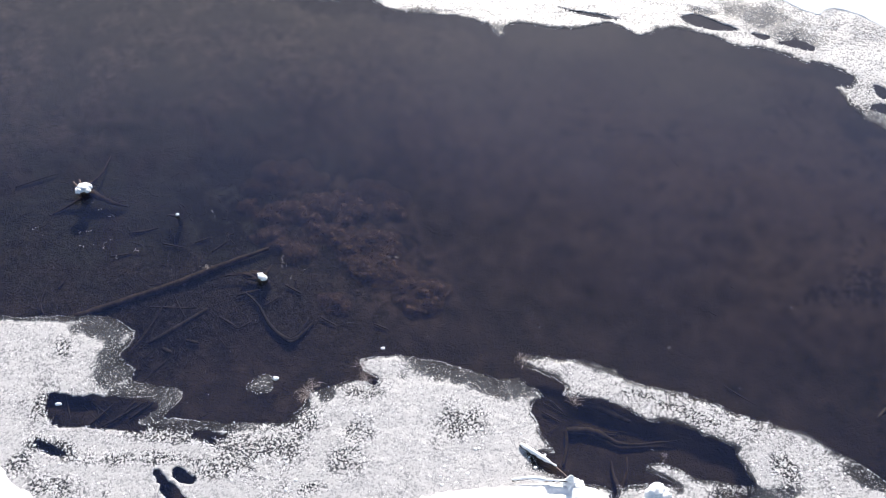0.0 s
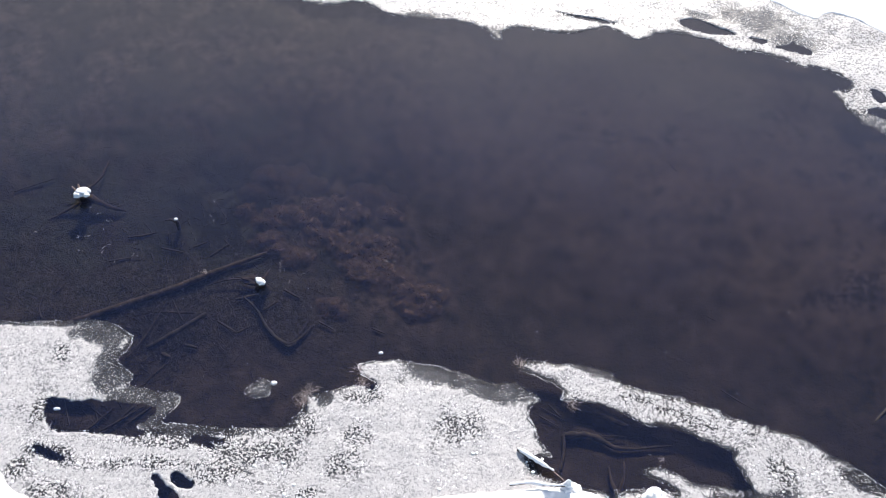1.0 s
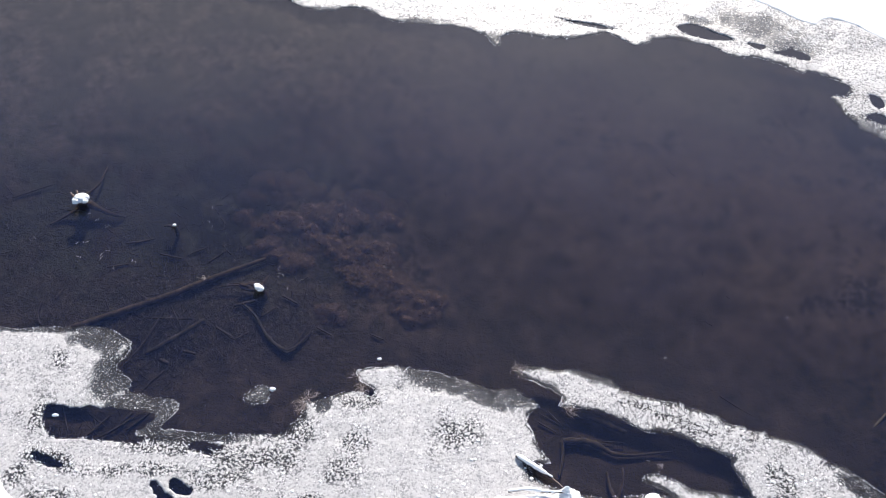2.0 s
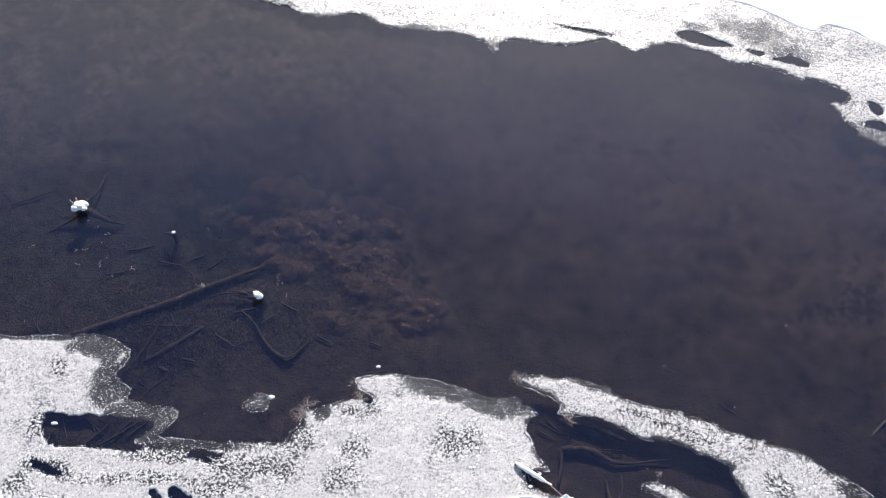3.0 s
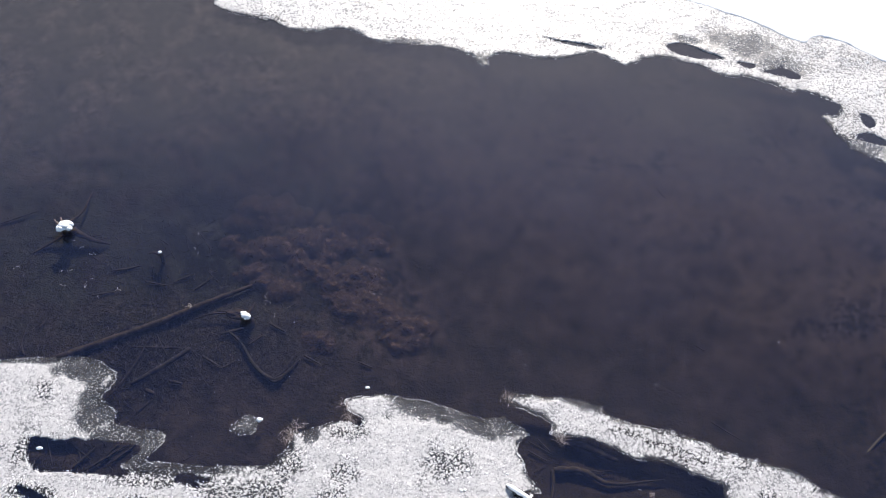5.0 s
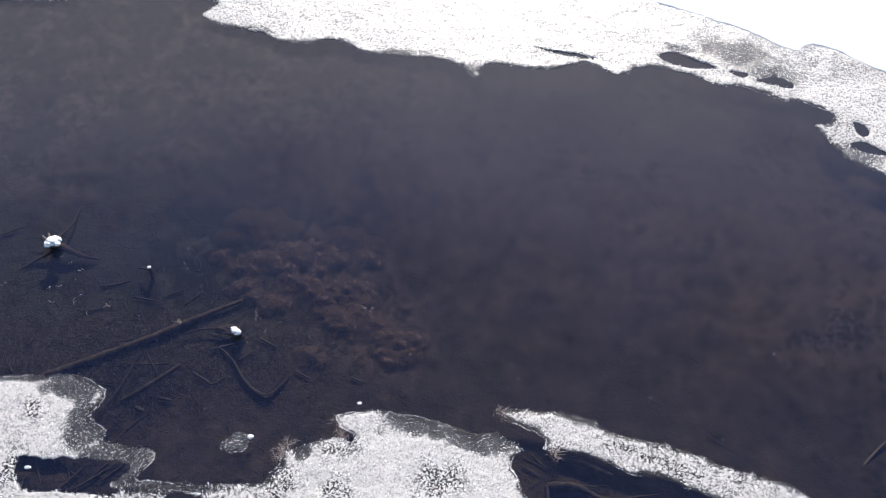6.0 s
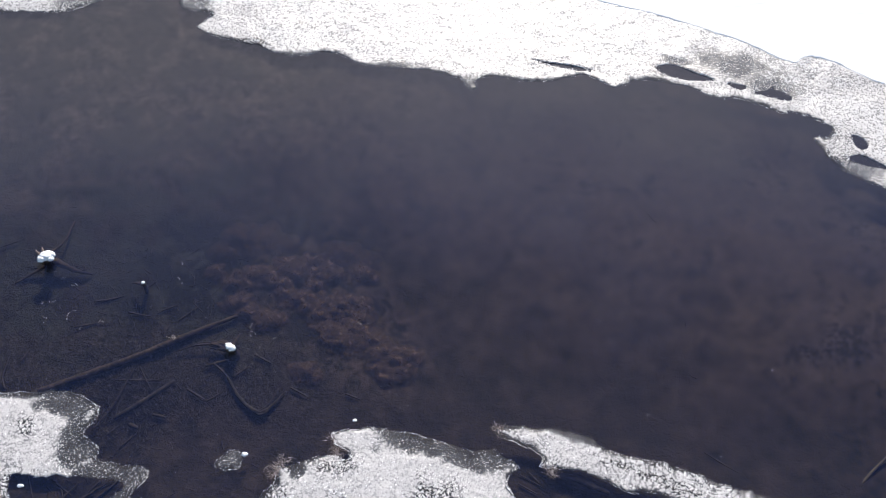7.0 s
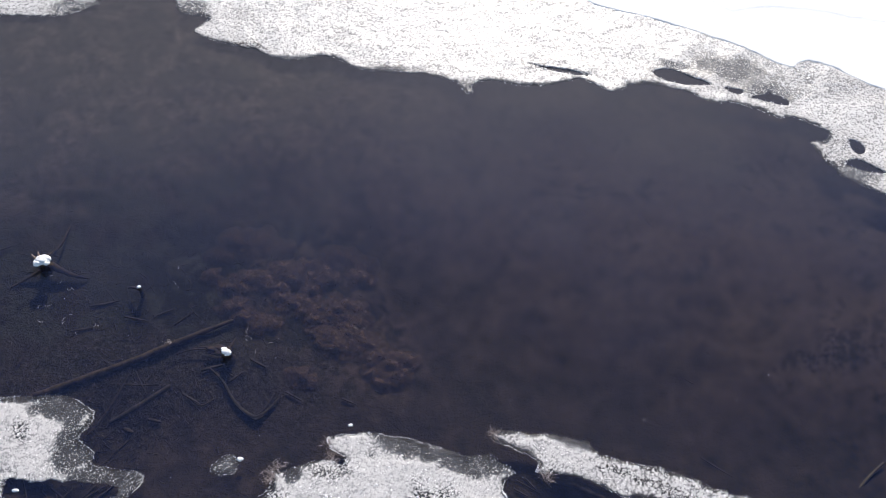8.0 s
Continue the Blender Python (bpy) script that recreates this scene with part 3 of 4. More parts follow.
ice_sheet("ice_sheet", "rotten white lake ice with grey melting rims", SHEET_NEAR + SHEET_NEAR_TIP + SHEET_NEAR_BACK, [HOLE_WEST, HOLE_SLOT, HOLE_POCKET, HOLE_CRACK, HOLE_STREAK],
          [(-9.37, -2.82, 0.91, 0.43, -6), (-10.94, -2.47, 2.06, 0.16, 0), (-8.98, -3.85, 0.55, 0.69, 0), (-7.83, -4.86, 0.94, 0.4, -6), (-6.46, -5.71, 1.42, 0.15, 0), (-7.51, -5.39, 0.45, 0.36, 0), (-3.09, -4.68, 0.24, 0.31, 0), (-4.1, -5.32, 0.3, 0.13, 35), (0.2, -4.0, 1.3, 0.42, -14), (1.6, -4.4, 0.75, 0.38, -8)],
          [(-4.53, -6.22, 1.11, 0.55, 0), (-3.71, -5.48, 0.68, 0.49, 0), (-2.16, -5.82, 0.48, 0.42, 0), (-2.51, -6.57, 0.66, 0.39, 0), (-2.11, -4.62, 0.54, 0.26, 0), (0.57, -5.56, 0.74, 0.55, 0), (-10.44, -3.41, 0.39, 0.32, 0), (-10.71, -5.23, 0.38, 0.49, 0), (-10.93, -6.88, 0.44, 0.39, 0), (-9.79, -7.43, 0.87, 0.33, 0), (-3.33, -7.36, 0.44, 0.18, 0), (-7.25, -5.95, 0.9, 0.23, 0), (-5.57, -6.86, 0.88, 0.34, 0), (-7.81, -6.59, 0.97, 0.2, 0), (-9.83, -6.47, 0.88, 0.25, -15)],
          (-19.4, 4.7, -11.6, -2.2), 100, near=(-14.5, 4.7, -9.2, -2.2))
ice_sheet("ice_sheet", "curved spit of frayed white ice round a dark pool", SHEET_SPIT + SHEET_SPIT_BACK, [],
          [(4.6, -3.8, 0.9, 0.18, -18), (11.2, -6.9, 0.7, 0.25, -30), (8.2, -7.4, 1.0, 0.25, 5)], [(9.0, -6.6, 0.3, 0.4, 20), (7.6, -7.3, 0.5, 0.2, 0), (6.2, -4.9, 0.9, 0.12, -22)],
          (2.0, 13.6, -11.6, -3.3), 200, solid_glint=-0.10, near=(2.0, 13.4, -9.2, -3.3))
ice_sheet("ice_sheet", "broad shelf of bright granular ice below a snowy shore", SHEET_FAR + SHEET_FAR_BACK, [HOLE_LENS, HOLE_SLIT, HOLE_CHAIN, HOLE_POOL, HOLE_ROUND, HOLE_GAP],
          [(-7.69, 12.23, 0.51, 0.48, 0), (10.44, 9.3, 1.39, 0.6, -14), (11.43, 8.52, 0.82, 0.44, -12), (13.68, 5.09, 0.69, 0.44, -25), (8.61, 9.55, 0.65, 0.17, -10), (1.55, 8.6, 0.3, 0.3, 0), (-4.23, 9.9, 0.56, 0.1, 0), (-0.86, 9.4, 1.11, 0.1, 0)],
          [(-5.82, 11.85, 0.58, 0.43, 0), (-6.19, 11.15, 0.31, 0.26, 0), (-2.51, 10.86, 0.27, 0.23, 0), (-0.87, 9.67, 0.84, 0.15, 0), (9.41, 10.0, 0.84, 0.25, -12), (12.91, 5.64, 0.53, 0.56, 0), (13.67, 8.76, 1.47, 0.49, -25), (-5.97, 10.5, 0.94, 0.21, -8)],
          (-9.0, 21.0, 2.0, 17.6), 300, near=(-8.8, 18.0, 3.0, 14.0), density=1100, grain=0.0135, edge=0.15, thin_soft=0.8, solid_glint=0.3, rim_frost=12, frost_gaps=0.35, frayed=0.42, hole_fray=0.025, fray=0.05, thin_cover=0.38)
ice_sheet("ice_sheet", "tongue of granular ice on the far water", SHEET_FAR_WEST, [], [(-11.75, 12.28, 0.87, 0.32, 15)], [], (-19.4, -10.2, 11.6, 17.4), 400, near=(-16.0, -10.2, 11.6, 14.0), density=1100, grain=0.0135, edge=0.15, solid_glint=0.3, rim_frost=12, frost_gaps=0.35, frayed=0.42, hole_fray=0.025, fray=0.07, thin_cover=0.45)
ice_sheet("ice_floe", "small round floe of thin frosted ice", ISLET, [], [(-4.85, -4.4, 0.6, 0.5, 0)], [], (-5.4, -4.2, -4.9, -3.9), 500, thin_cover=0.32, pitch=0.03)


# ---- snow ----
def snow_bank(name, label, outline, box, height, soft, seed, pitch=0.06, base=-0.02, fray=0.04, lumps=0.03, pits=(), lip=0.05, terrace=None):
    x, y = np.meshgrid(np.arange(box[0], box[1], pitch), np.arange(box[2], box[3], pitch))
    d = depth_inside(roughened(outline, fray, seed), x, y)
    z = base + height * (1 - np.exp(-np.maximum(d, 0) / soft)) + lumps * waves(x, y, 1.1, 4, seed + 2) * step(0, 0.4, d) + 0.02 + lip * step(0, 0.03, d)
    if terrace is not None:
        z += 0.028 * step(-0.03, 0.06, depth_inside(roughened(terrace, 0.04, seed + 7), x, y))
    for px, py, ra, rb, deep in pits:
        z -= deep * step(1.0, 0.55, np.hypot((x - px) / ra, (y - py) / rb) + 0.12 * waves(x, y, 0.3, 3, seed + 5))
    me, _ = sheet_mesh("snow", d, x, y, z, SNOW, base, True)
    bank = thing(name, label, "snow", kind="structure")
    part("snow", me, bank)
    return bank


snow_bank("snow_bank", "smooth bright snow cover on the shore ice", SNOW_FAR, (4.8, 21.5, 5.0, 18.0), 0.06, 0.8, 600, lumps=0.012, terrace=SNOW_RIDGE, lip=0.036)
snow_bank("snow_bank", "bright snow bank at the corner of the ice", BANK_WEST, (-15.5, -9.0, -11.8, -6.6), 0.15, 0.4, 640)
snow_bank("snow_bank", "hollowed snow bank along the near shore", BANK_MID, (-1.4, 4.8, -11.8, -6.8), 0.42, 0.3, 660, pitch=0.03, pits=[(3.11, -7.65, 0.62, 0.46, 0.2)])


# ---- sunken wood ----
def bed_points(points, lift):
    p = np.asarray(points, float)
    z = bed_height(p[:, 0], p[:, 1]) * 0.35 + bed_height(p[:, 0], p[:, 1]).mean() * 0.65
    return [(a, b, max(c + lift, -0.6)) for (a, b), c in zip(points, z)]


def sunken_branch(name, label, points, radii, seed, lift=None, material=None, forks=(), group="sunken branches", rough=0.08, frost=None):
    """A limb lying on the bed, with forks as parts of its own."""
    radii = [r * 0.78 for r in radii]
    lift = max(radii) * 0.7 if lift is None else lift
    base = bed_points([points[0]], 0)[0]
    ob = thing(name, label, "branch" if "branch" in name else "log", group, at=base)

    def local(pts):
        return [tuple(np.subtract(q, base)) for q in pts]

    v, f = tube(local(bed_points(points, lift)), radii, 9, 6, rough, seed)
    limb = part("limb", mesh_of("limb", v, f, material or LOG), ob)
    if frost:
        rng = np.random.default_rng(seed)
        fx, fy = rng.normal(frost[0], 0.07, 40), rng.normal(frost[1], 0.05, 40)
        me = grains("frost_patch", fx - base[0], fy - base[1], rng.uniform(0.1, 0.2, 40) + frost[2] - base[2], rng.uniform(0.01, 0.022, 40), STRAW, seed)
        part("frost_patch", me, ob, "pale frosted debris", "stuff")
    for i, (pts, rad) in enumerate(forks):
        v, f = tube(local(bed_points(pts, lift)), [r * 0.68 for r in rad], 6, 5, rough, seed + 1 + i)
        part("fork", mesh_of("fork", v, f, material or LOG), limb)
    return ob


sunken_branch("sunken_log", "long straight waterlogged log on the muddy bed", [(-10.4, -2.25), (-9.1, -1.69), (-7.83, -1.14), (-6.9, -0.66), (-6.0, -0.22), (-5.14, 0.18)], (0.135, 0.13, 0.125, 0.115, 0.10, 0.06), 1, 0.10, BARK, group="", rough=0.04, frost=(-6.82, -0.66, -0.26))
sunken_branch("sunken_log", "short smooth waterlogged pole on the bed", [(-8.21, -3.02), (-7.51, -2.55), (-6.67, -1.90)], (0.06, 0.09, 0.085), 2, group="", rough=0.05)
sunken_branch("sunken_branch", "bent hook-shaped sunken branch", [(-5.63, -1.41), (-5.23, -1.80), (-4.81, -2.47), (-4.26, -2.91), (-3.86, -2.67), (-3.63, -2.34)], (0.035, 0.05, 0.065, 0.08, 0.06, 0.025), 3, 0.09, forks=[([(-4.3, -2.9), (-4.02, -2.72), (-3.75, -2.2)], (0.07, 0.06, 0.03)), ([(-4.4, -2.85), (-4.2, -2.98), (-3.98, -2.85)], (0.06, 0.08, 0.04))])
sunken_branch("sunken_branch", "thin forked sunken branch", [(-8.73, -3.40), (-8.27, -2.62), (-8.01, -1.94), (-7.84, -1.41)], (0.03, 0.04, 0.035, 0.02), 4, 0.08, forks=[([(-8.16, -3.00), (-8.12, -2.56), (-7.87, -2.08)], (0.03, 0.03, 0.02)), ([(-8.35, -2.75), (-8.45, -2.4), (-8.3, -2.1)], (0.025, 0.02, 0.01))])
sunken_branch("sunken_branch", "y-shaped dark twig lying on the bed", [(-7.71, -1.45), (-7.48, -1.87), (-7.31, -2.15)], (0.03, 0.035, 0.025), 5, 0.08, forks=[([(-7.48, -1.91), (-6.97, -1.85)], (0.03, 0.02))])
sunken_branch("sunken_branch", "straight sunken stick near the ice rim", [(-8.12, -4.15), (-7.87, -3.80), (-7.54, -3.45)], (0.025, 0.035, 0.04), 6, forks=[([(-7.7, -3.6), (-7.55, -3.2)], (0.03, 0.02))])
sunken_branch("sunken_branch", "forked upright sunken twig near the ice", [(-11.43, -1.16), (-11.49, -1.76), (-11.34, -2.15)], (0.02, 0.03, 0.045), 7, 0.1, forks=[([(-11.71, -1.49), (-11.5, -1.9), (-11.34, -2.15)], (0.02, 0.025, 0.03))])
sunken_branch("sunken_branch", "slim dark stick half sunk in silt", [(-9.37, 0.69), (-8.88, 0.76), (-8.49, 0.87)], (0.03, 0.045, 0.03), 8)
sunken_branch("sunken_branch", "slim dark stick half sunk in silt", [(-6.32, 0.51), (-6.81, 0.06)], (0.03, 0.04), 9)
sunken_branch("sunken_branch", "long thin pole on the deeper bed", [(7.81, -3.94), (8.49, -4.43), (9.45, -5.00)], (0.018, 0.028, 0.032), 10, 0.0)
sunken_branch("sunken_branch", "pale slanting stick on the bed", [(11.66, -5.07), (12.22, -4.51), (12.7, -4.1)], (0.05, 0.055, 0.045), 11, 0.03, PALE_SUNK)
sunken_branch("sunken_log", "curved dark log in the ice pool", [(3.74, -4.76), (4.19, -4.83), (4.68, -5.06), (5.11, -5.26)], (0.07, 0.11, 0.115, 0.05), 12, 0.20, group="", rough=0.1)
sunken_branch("sunken_branch", "crooked root-like branch in the ice pool", [(3.4, -5.52), (4.01, -5.51), (4.45, -5.68), (4.74, -5.85), (5.23, -5.89), (5.89, -5.8), (6.31, -5.76)], (0.10, 0.125, 0.10, 0.07, 0.05, 0.04, 0.02), 13, 0.12, rough=0.12, forks=[([(3.37, -5.52), (3.37, -5.96), (3.26, -6.55)], (0.09, 0.07, 0.05)), ([(4.12, -5.57), (4.66, -5.5), (5.03, -5.54)], (0.04, 0.035, 0.02))])
sunken_branch("sunken_branch", "v-shaped brown branch by the near shore", [(4.52, -6.4), (4.56, -6.8), (4.70, -7.17)], (0.03, 0.06, 0.09), 14, 0.12, BARK, forks=[([(4.94, -6.25), (4.90, -6.7), (4.74, -7.16)], (0.03, 0.055, 0.08))])
sunken_branch("sunken_branch", "sunken stick in the ice hole", [(-8.70, -5.41), (-8.23, -4.87)], (0.03, 0.04), 15)
sunken_branch("sunken_branch", "sunken stick in the ice hole", [(-8.07, -5.27), (-7.77, -4.86)], (0.03, 0.04), 16)
sunken_branch("sunken_branch", "sunken stick in the ice hole", [(-9.61, -5.03), (-9.10, -5.52)], (0.025, 0.035), 17)


STICKS_POOL = [([(4.3, -5.55), (4.75, -5.5)], 0.03), ([(-9.3, -5.6), (-8.8, -5.0)], 0.04), ([(-9.0, -5.65), (-8.35, -5.2)], 0.035), ([(-9.22, -5.08), (-9.1, -5.41)], 0.028), ([(-9.36, -4.97), (-8.88, -5.32)], 0.035), ([(-8.58, -5.32), (-7.93, -4.87)], 0.028), ([(-8.3, -5.41), (-7.82, -4.97)], 0.035), ([(-10.14, -4.75), (-9.84, -5.51)], 0.028), ([(2.75, -4.95), (3.25, -5.25)], 0.025), ([(3.0, -4.6), (3.35, -5.0)], 0.022), ([(2.76, -4.67), (3.46, -5.1)], 0.017), ([(2.89, -5.57), (3.23, -5.31)], 0.017)]
STICKS_BED = [([(-6.31, -2.16), (-5.76, -2.5)], 0.04), ([(-7.14, -2.93), (-6.77, -3.01)], 0.05), ([(-7.75, -3.2), (-7.5, -3.32)], 0.07), ([(-8.3, 0.33), (-7.62, 0.19)], 0.035), ([(-13.0, 2.13), (-12.43, 2.4), (-11.85, 2.66)], 0.03), ([(-4.5, -1.13), (-4.03, -1.4)], 0.04), ([(-5.86, -1.48), (-5.22, -1.29)], 0.05), ([(-5.05, -1.83), (-4.62, -1.48)], 0.03), ([(-6.03, -2.35), (-5.73, -2.52), (-5.36, -2.28)], 0.03), ([(-8.36, -1.86), (-7.73, -1.88), (-6.98, -1.89)], 0.035), ([(-11.1, -1.26), (-10.95, -0.93)], 0.03), ([(-7.35, 0.37), (-6.94, 0.56)], 0.03), ([(-9.8, -0.13), (-9.12, 0.0)], 0.03), ([(-3.45, -2.13), (-2.97, -2.4)], 0.03), ([(-1.92, -2.32), (-1.5, -2.5)], 0.03), ([(-8.3, -3.5), (-8.05, -3.2)], 0.03)]
for _i, (_p, _r) in enumerate(STICKS_POOL + STICKS_BED):
    sunken_branch("sunken_branch", "short dark waterlogged stick on the bed", _p, (_r, _r * 1.2, _r * 0.7), 120 + 5 * _i, _r + 0.03)


# ---- snow-capped stumps ----
def lump(size, seed, squash=0.6, level=3):
    """An uneven rounded lump as verts and faces."""
    bm = bmesh.new()
    bmesh.ops.create_icosphere(bm, subdivisions=level, radius=1)
    shift = Vector((seed * 3.7, seed * 1.9, seed * 0.7))
    verts = []
    for v in bm.verts:
        k = 1 + 0.42 * noise.noise(v.co * 1.5 + shift) + 0.28 * noise.noise(v.co * 3.2 + shift) + 0.2 * noise.noise(v.co * 7 + shift)
        verts.append(Vector((v.co.x * k * size[0], v.co.y * k * size[1], v.co.z * k * size[2] * squash if v.co.z < 0 else v.co.z * k * size[2])))
    faces = [tuple(v.index for v in f.verts) for f in bm.faces]
    bm.free()
    return verts, faces


def snowy_stump(label, x, y, height, radius, cap, seed, prongs=(), roots=(), plate=None):
    foot = float(bed_height(np.array([x]), np.array([y]))[0])
    ob = thing("tree_stump", label, "stump", "snow-capped stumps", at=(x, y, foot))
    v, f = tube([(0, 0, -0.05), (0.02, 0.0, -foot * 0.6), (0, 0, -foot + height)], (radius * 1.5, radius * 1.05, radius * 0.9), 12, 5, 0.09, seed)
    trunk = part("trunk", mesh_of("trunk", v, f, BARK), ob)
    rng = np.random.default_rng(seed)
    heaps = list(cap) + [(dx + s * rng.uniform(-1, 1), dy + s * rng.uniform(-0.9, 0.9), dz + s * rng.uniform(0, 0.3), s * rng.uniform(0.2, 0.4)) for dx, dy, dz, s in cap]
    v, f = joined([([p + Vector((dx, dy, -foot + height + dz)) for p in q], g) for i, (dx, dy, dz, s) in enumerate(heaps) for q, g in [lump((s, s * 0.85, s * 0.6), seed + i * 2.3, 0.5, 3)]])
    part("snow_cap", mesh_of("snow_cap", v, f, SNOW), ob, "lumpy cap of fresh snow")
    for i, pts in enumerate(prongs):
        v, f = tube([(a, b, c - foot + height) for a, b, c in pts], (0.035, 0.03, 0.02), 6, 4, 0.1, seed + 20 + i)
        part("broken_prong", mesh_of("broken_prong", v, f, PALE), trunk, "splintered pale wood")
    if plate:
        v, f = lump((plate[2], plate[3], 0.09), seed + 7, 1.0, 4)
        part("root_plate", mesh_of("root_plate", [p + Vector((plate[0], plate[1], -foot - 0.16)) for p in v], f, BARK), trunk, "matted brown root plate")
    for i, (pts, radii) in enumerate(roots):
        v, f = tube([(a - x, b - y, c - foot) for a, b, c in pts], radii, 7, 6, 0.12, seed + 40 + i)
        part("root", mesh_of("root", v, f, BARK), trunk)
    return ob


snowy_stump("dark broken stump with spreading roots under snow", -10.81, 1.85, 0.14, 0.13, [(0.04, 0.02, 0.06, 0.17), (0.14, 0.05, 0.05, 0.13), (-0.09, -0.09, 0.05, 0.12), (0.17, -0.07, 0.03, 0.10), (0.0, 0.09, 0.05, 0.10)], 31,
            prongs=[[(-0.12, 0.02, 0), (-0.2, 0.08, 0.1), (-0.27, 0.14, 0.16)], [(-0.02, 0.05, 0), (-0.08, 0.16, 0.12), (-0.1, 0.22, 0.17)]],
            roots=[([(-10.76, 2.1, -0.02), (-10.56, 2.36, -0.06), (-10.41, 2.65, -0.1), (-10.36, 3.04, -0.16), (-10.32, 3.55, -0.28)], (0.045, 0.04, 0.035, 0.03, 0.015)), ([(-10.64, 1.87, -0.08), (-10.34, 1.75, -0.16), (-10.04, 1.63, -0.22), (-9.75, 1.57, -0.27), (-9.5, 1.57, -0.36)], (0.12, 0.10, 0.08, 0.05, 0.012)), ([(-10.16, 1.68, -0.2), (-9.91, 1.74, -0.16), (-9.71, 1.81, -0.2)], (0.03, 0.02, 0.01)), ([(-9.87, 1.59, -0.24), (-9.68, 1.66, -0.2), (-9.52, 1.71, -0.26)], (0.03, 0.02, 0.01)),
                   ([(-10.9, 1.75, -0.2), (-11.4, 1.5, -0.36), (-11.76, 1.3, -0.42)], (0.05, 0.035, 0.02))])
snowy_stump("slim stub with a dab of snow above the water", -7.87, 1.02, 0.05, 0.05, [(0, 0, 0.02, 0.05)], 33, roots=[([(-7.87, 1.02, -0.05), (-8.1, 1.12, -0.12), (-8.25, 1.15, -0.2)], (0.05, 0.04, 0.02))])
snowy_stump("brown root stump with a small snow cap", -5.15, -1.1, 0.08, 0.14, [(0, 0, 0.05, 0.105), (0.08, -0.04, 0.02, 0.085), (-0.05, 0.06, 0.03, 0.08)], 35,
            roots=[([(-5.2, -1.02, -0.1), (-5.7, -0.86, -0.2), (-6.2, -0.84, -0.28), (-6.7, -0.95, -0.4)], (0.04, 0.035, 0.025, 0.012)), ([(-5.15, -1.0, -0.08), (-5.05, -0.78, -0.12), (-4.97, -0.5, -0.2)], (0.08, 0.055, 0.015)),
                   ([(-5.2, -0.97, -0.12), (-5.6, -0.78, -0.24), (-6.0, -0.72, -0.34)], (0.035, 0.03, 0.012))],
            plate=(-0.26, 0.17, 0.34, 0.15))


# ---- snow-covered wood on the near shore ----
def snowy_log(label, base, line, thick, snow, seed, twig=None):
    ob = thing("fallen_log", label, "log", at=base)
    v, f = tube(line, [thick, thick * 0.9, thick * 0.65], 8, 6, 0.06, seed)
    trunk = part("trunk", mesh_of("trunk", v, f, BARK), ob)
    v, f = tube([(x, y + 0.012, z + thick * 0.9) for x, y, z in line], [snow * 0.5, snow, snow * 1.15, snow * 0.7, snow * 0.35], 9, 9, 0.22, seed + 1)
    part("snow_layer", mesh_of("snow_layer", v, f, SNOW), ob, "strip of white snow")
    if twig:
        v, f = tube(twig, (0.018, 0.014, 0.008), 6, 4, 0.08, seed + 2)
        part("twig", mesh_of("twig", v, f, PALE), trunk)


snowy_log("thin fallen log under a strip of snow", (2.13, -6.08, 0), [(0, 0, 0.07), (0.5, -0.34, 0.09), (0.93, -0.61, 0.08)], 0.05, 0.06, 51, [(0.9, -0.6, 0.09), (1.05, -0.74, 0.12), (1.2, -0.9, 0.14)])
snowy_log("half-buried log along the snowy near shore", (1.9, -7.10, 0.20), [(0, 0, -0.06), (0.5, 0.03, 0.03), (0.95, -0.04, 0.07), (1.4, -0.06, 0.10)], 0.03, 0.045, 55)


def snow_hummock(name, label, x, y, pieces, seed, wood):
    """Snow heaped on a stub of wood."""
    ob = thing(name, label, "stump", "snowy stubs", at=(x, y, 0))
    v, f = tube([(0, 0, -0.3), (0, 0, 0.1), (0.01, 0.01, wood)], (0.12, 0.10, 0.06), 9, 5, 0.08, seed)
    part("trunk", mesh_of("trunk", v, f, BARK), ob)
    v, f = joined([([p + Vector((dx, dy, dz)) for p in q], g) for i, (dx, dy, dz, a, c) in enumerate(pieces) for q, g in [lump((a, a * 0.9, c), seed + i * 1.7, 0.8)]])
    part("snow_cap", mesh_of("snow_cap", v, f, SNOW), ob, "heaped white snow")


snow_hummock("tree_stump", "pointed stub thickly plastered with snow", 3.38, -7.12, [(0, 0, 0.28, 0.10, 0.26), (-0.02, -0.04, 0.12, 0.18, 0.16), (0.16, -0.05, 0.1, 0.2, 0.12)], 57, 0.3)
snow_hummock("tree_stump", "stump buried under a tall snow heap", 5.55, -7.42, [(0, 0.05, 0.36, 0.22, 0.16), (0.1, -0.06, 0.24, 0.24, 0.2), (-0.12, -0.02, 0.3, 0.17, 0.18), (0, -0.1, 0.05, 0.3, 0.24)], 59, 0.4)


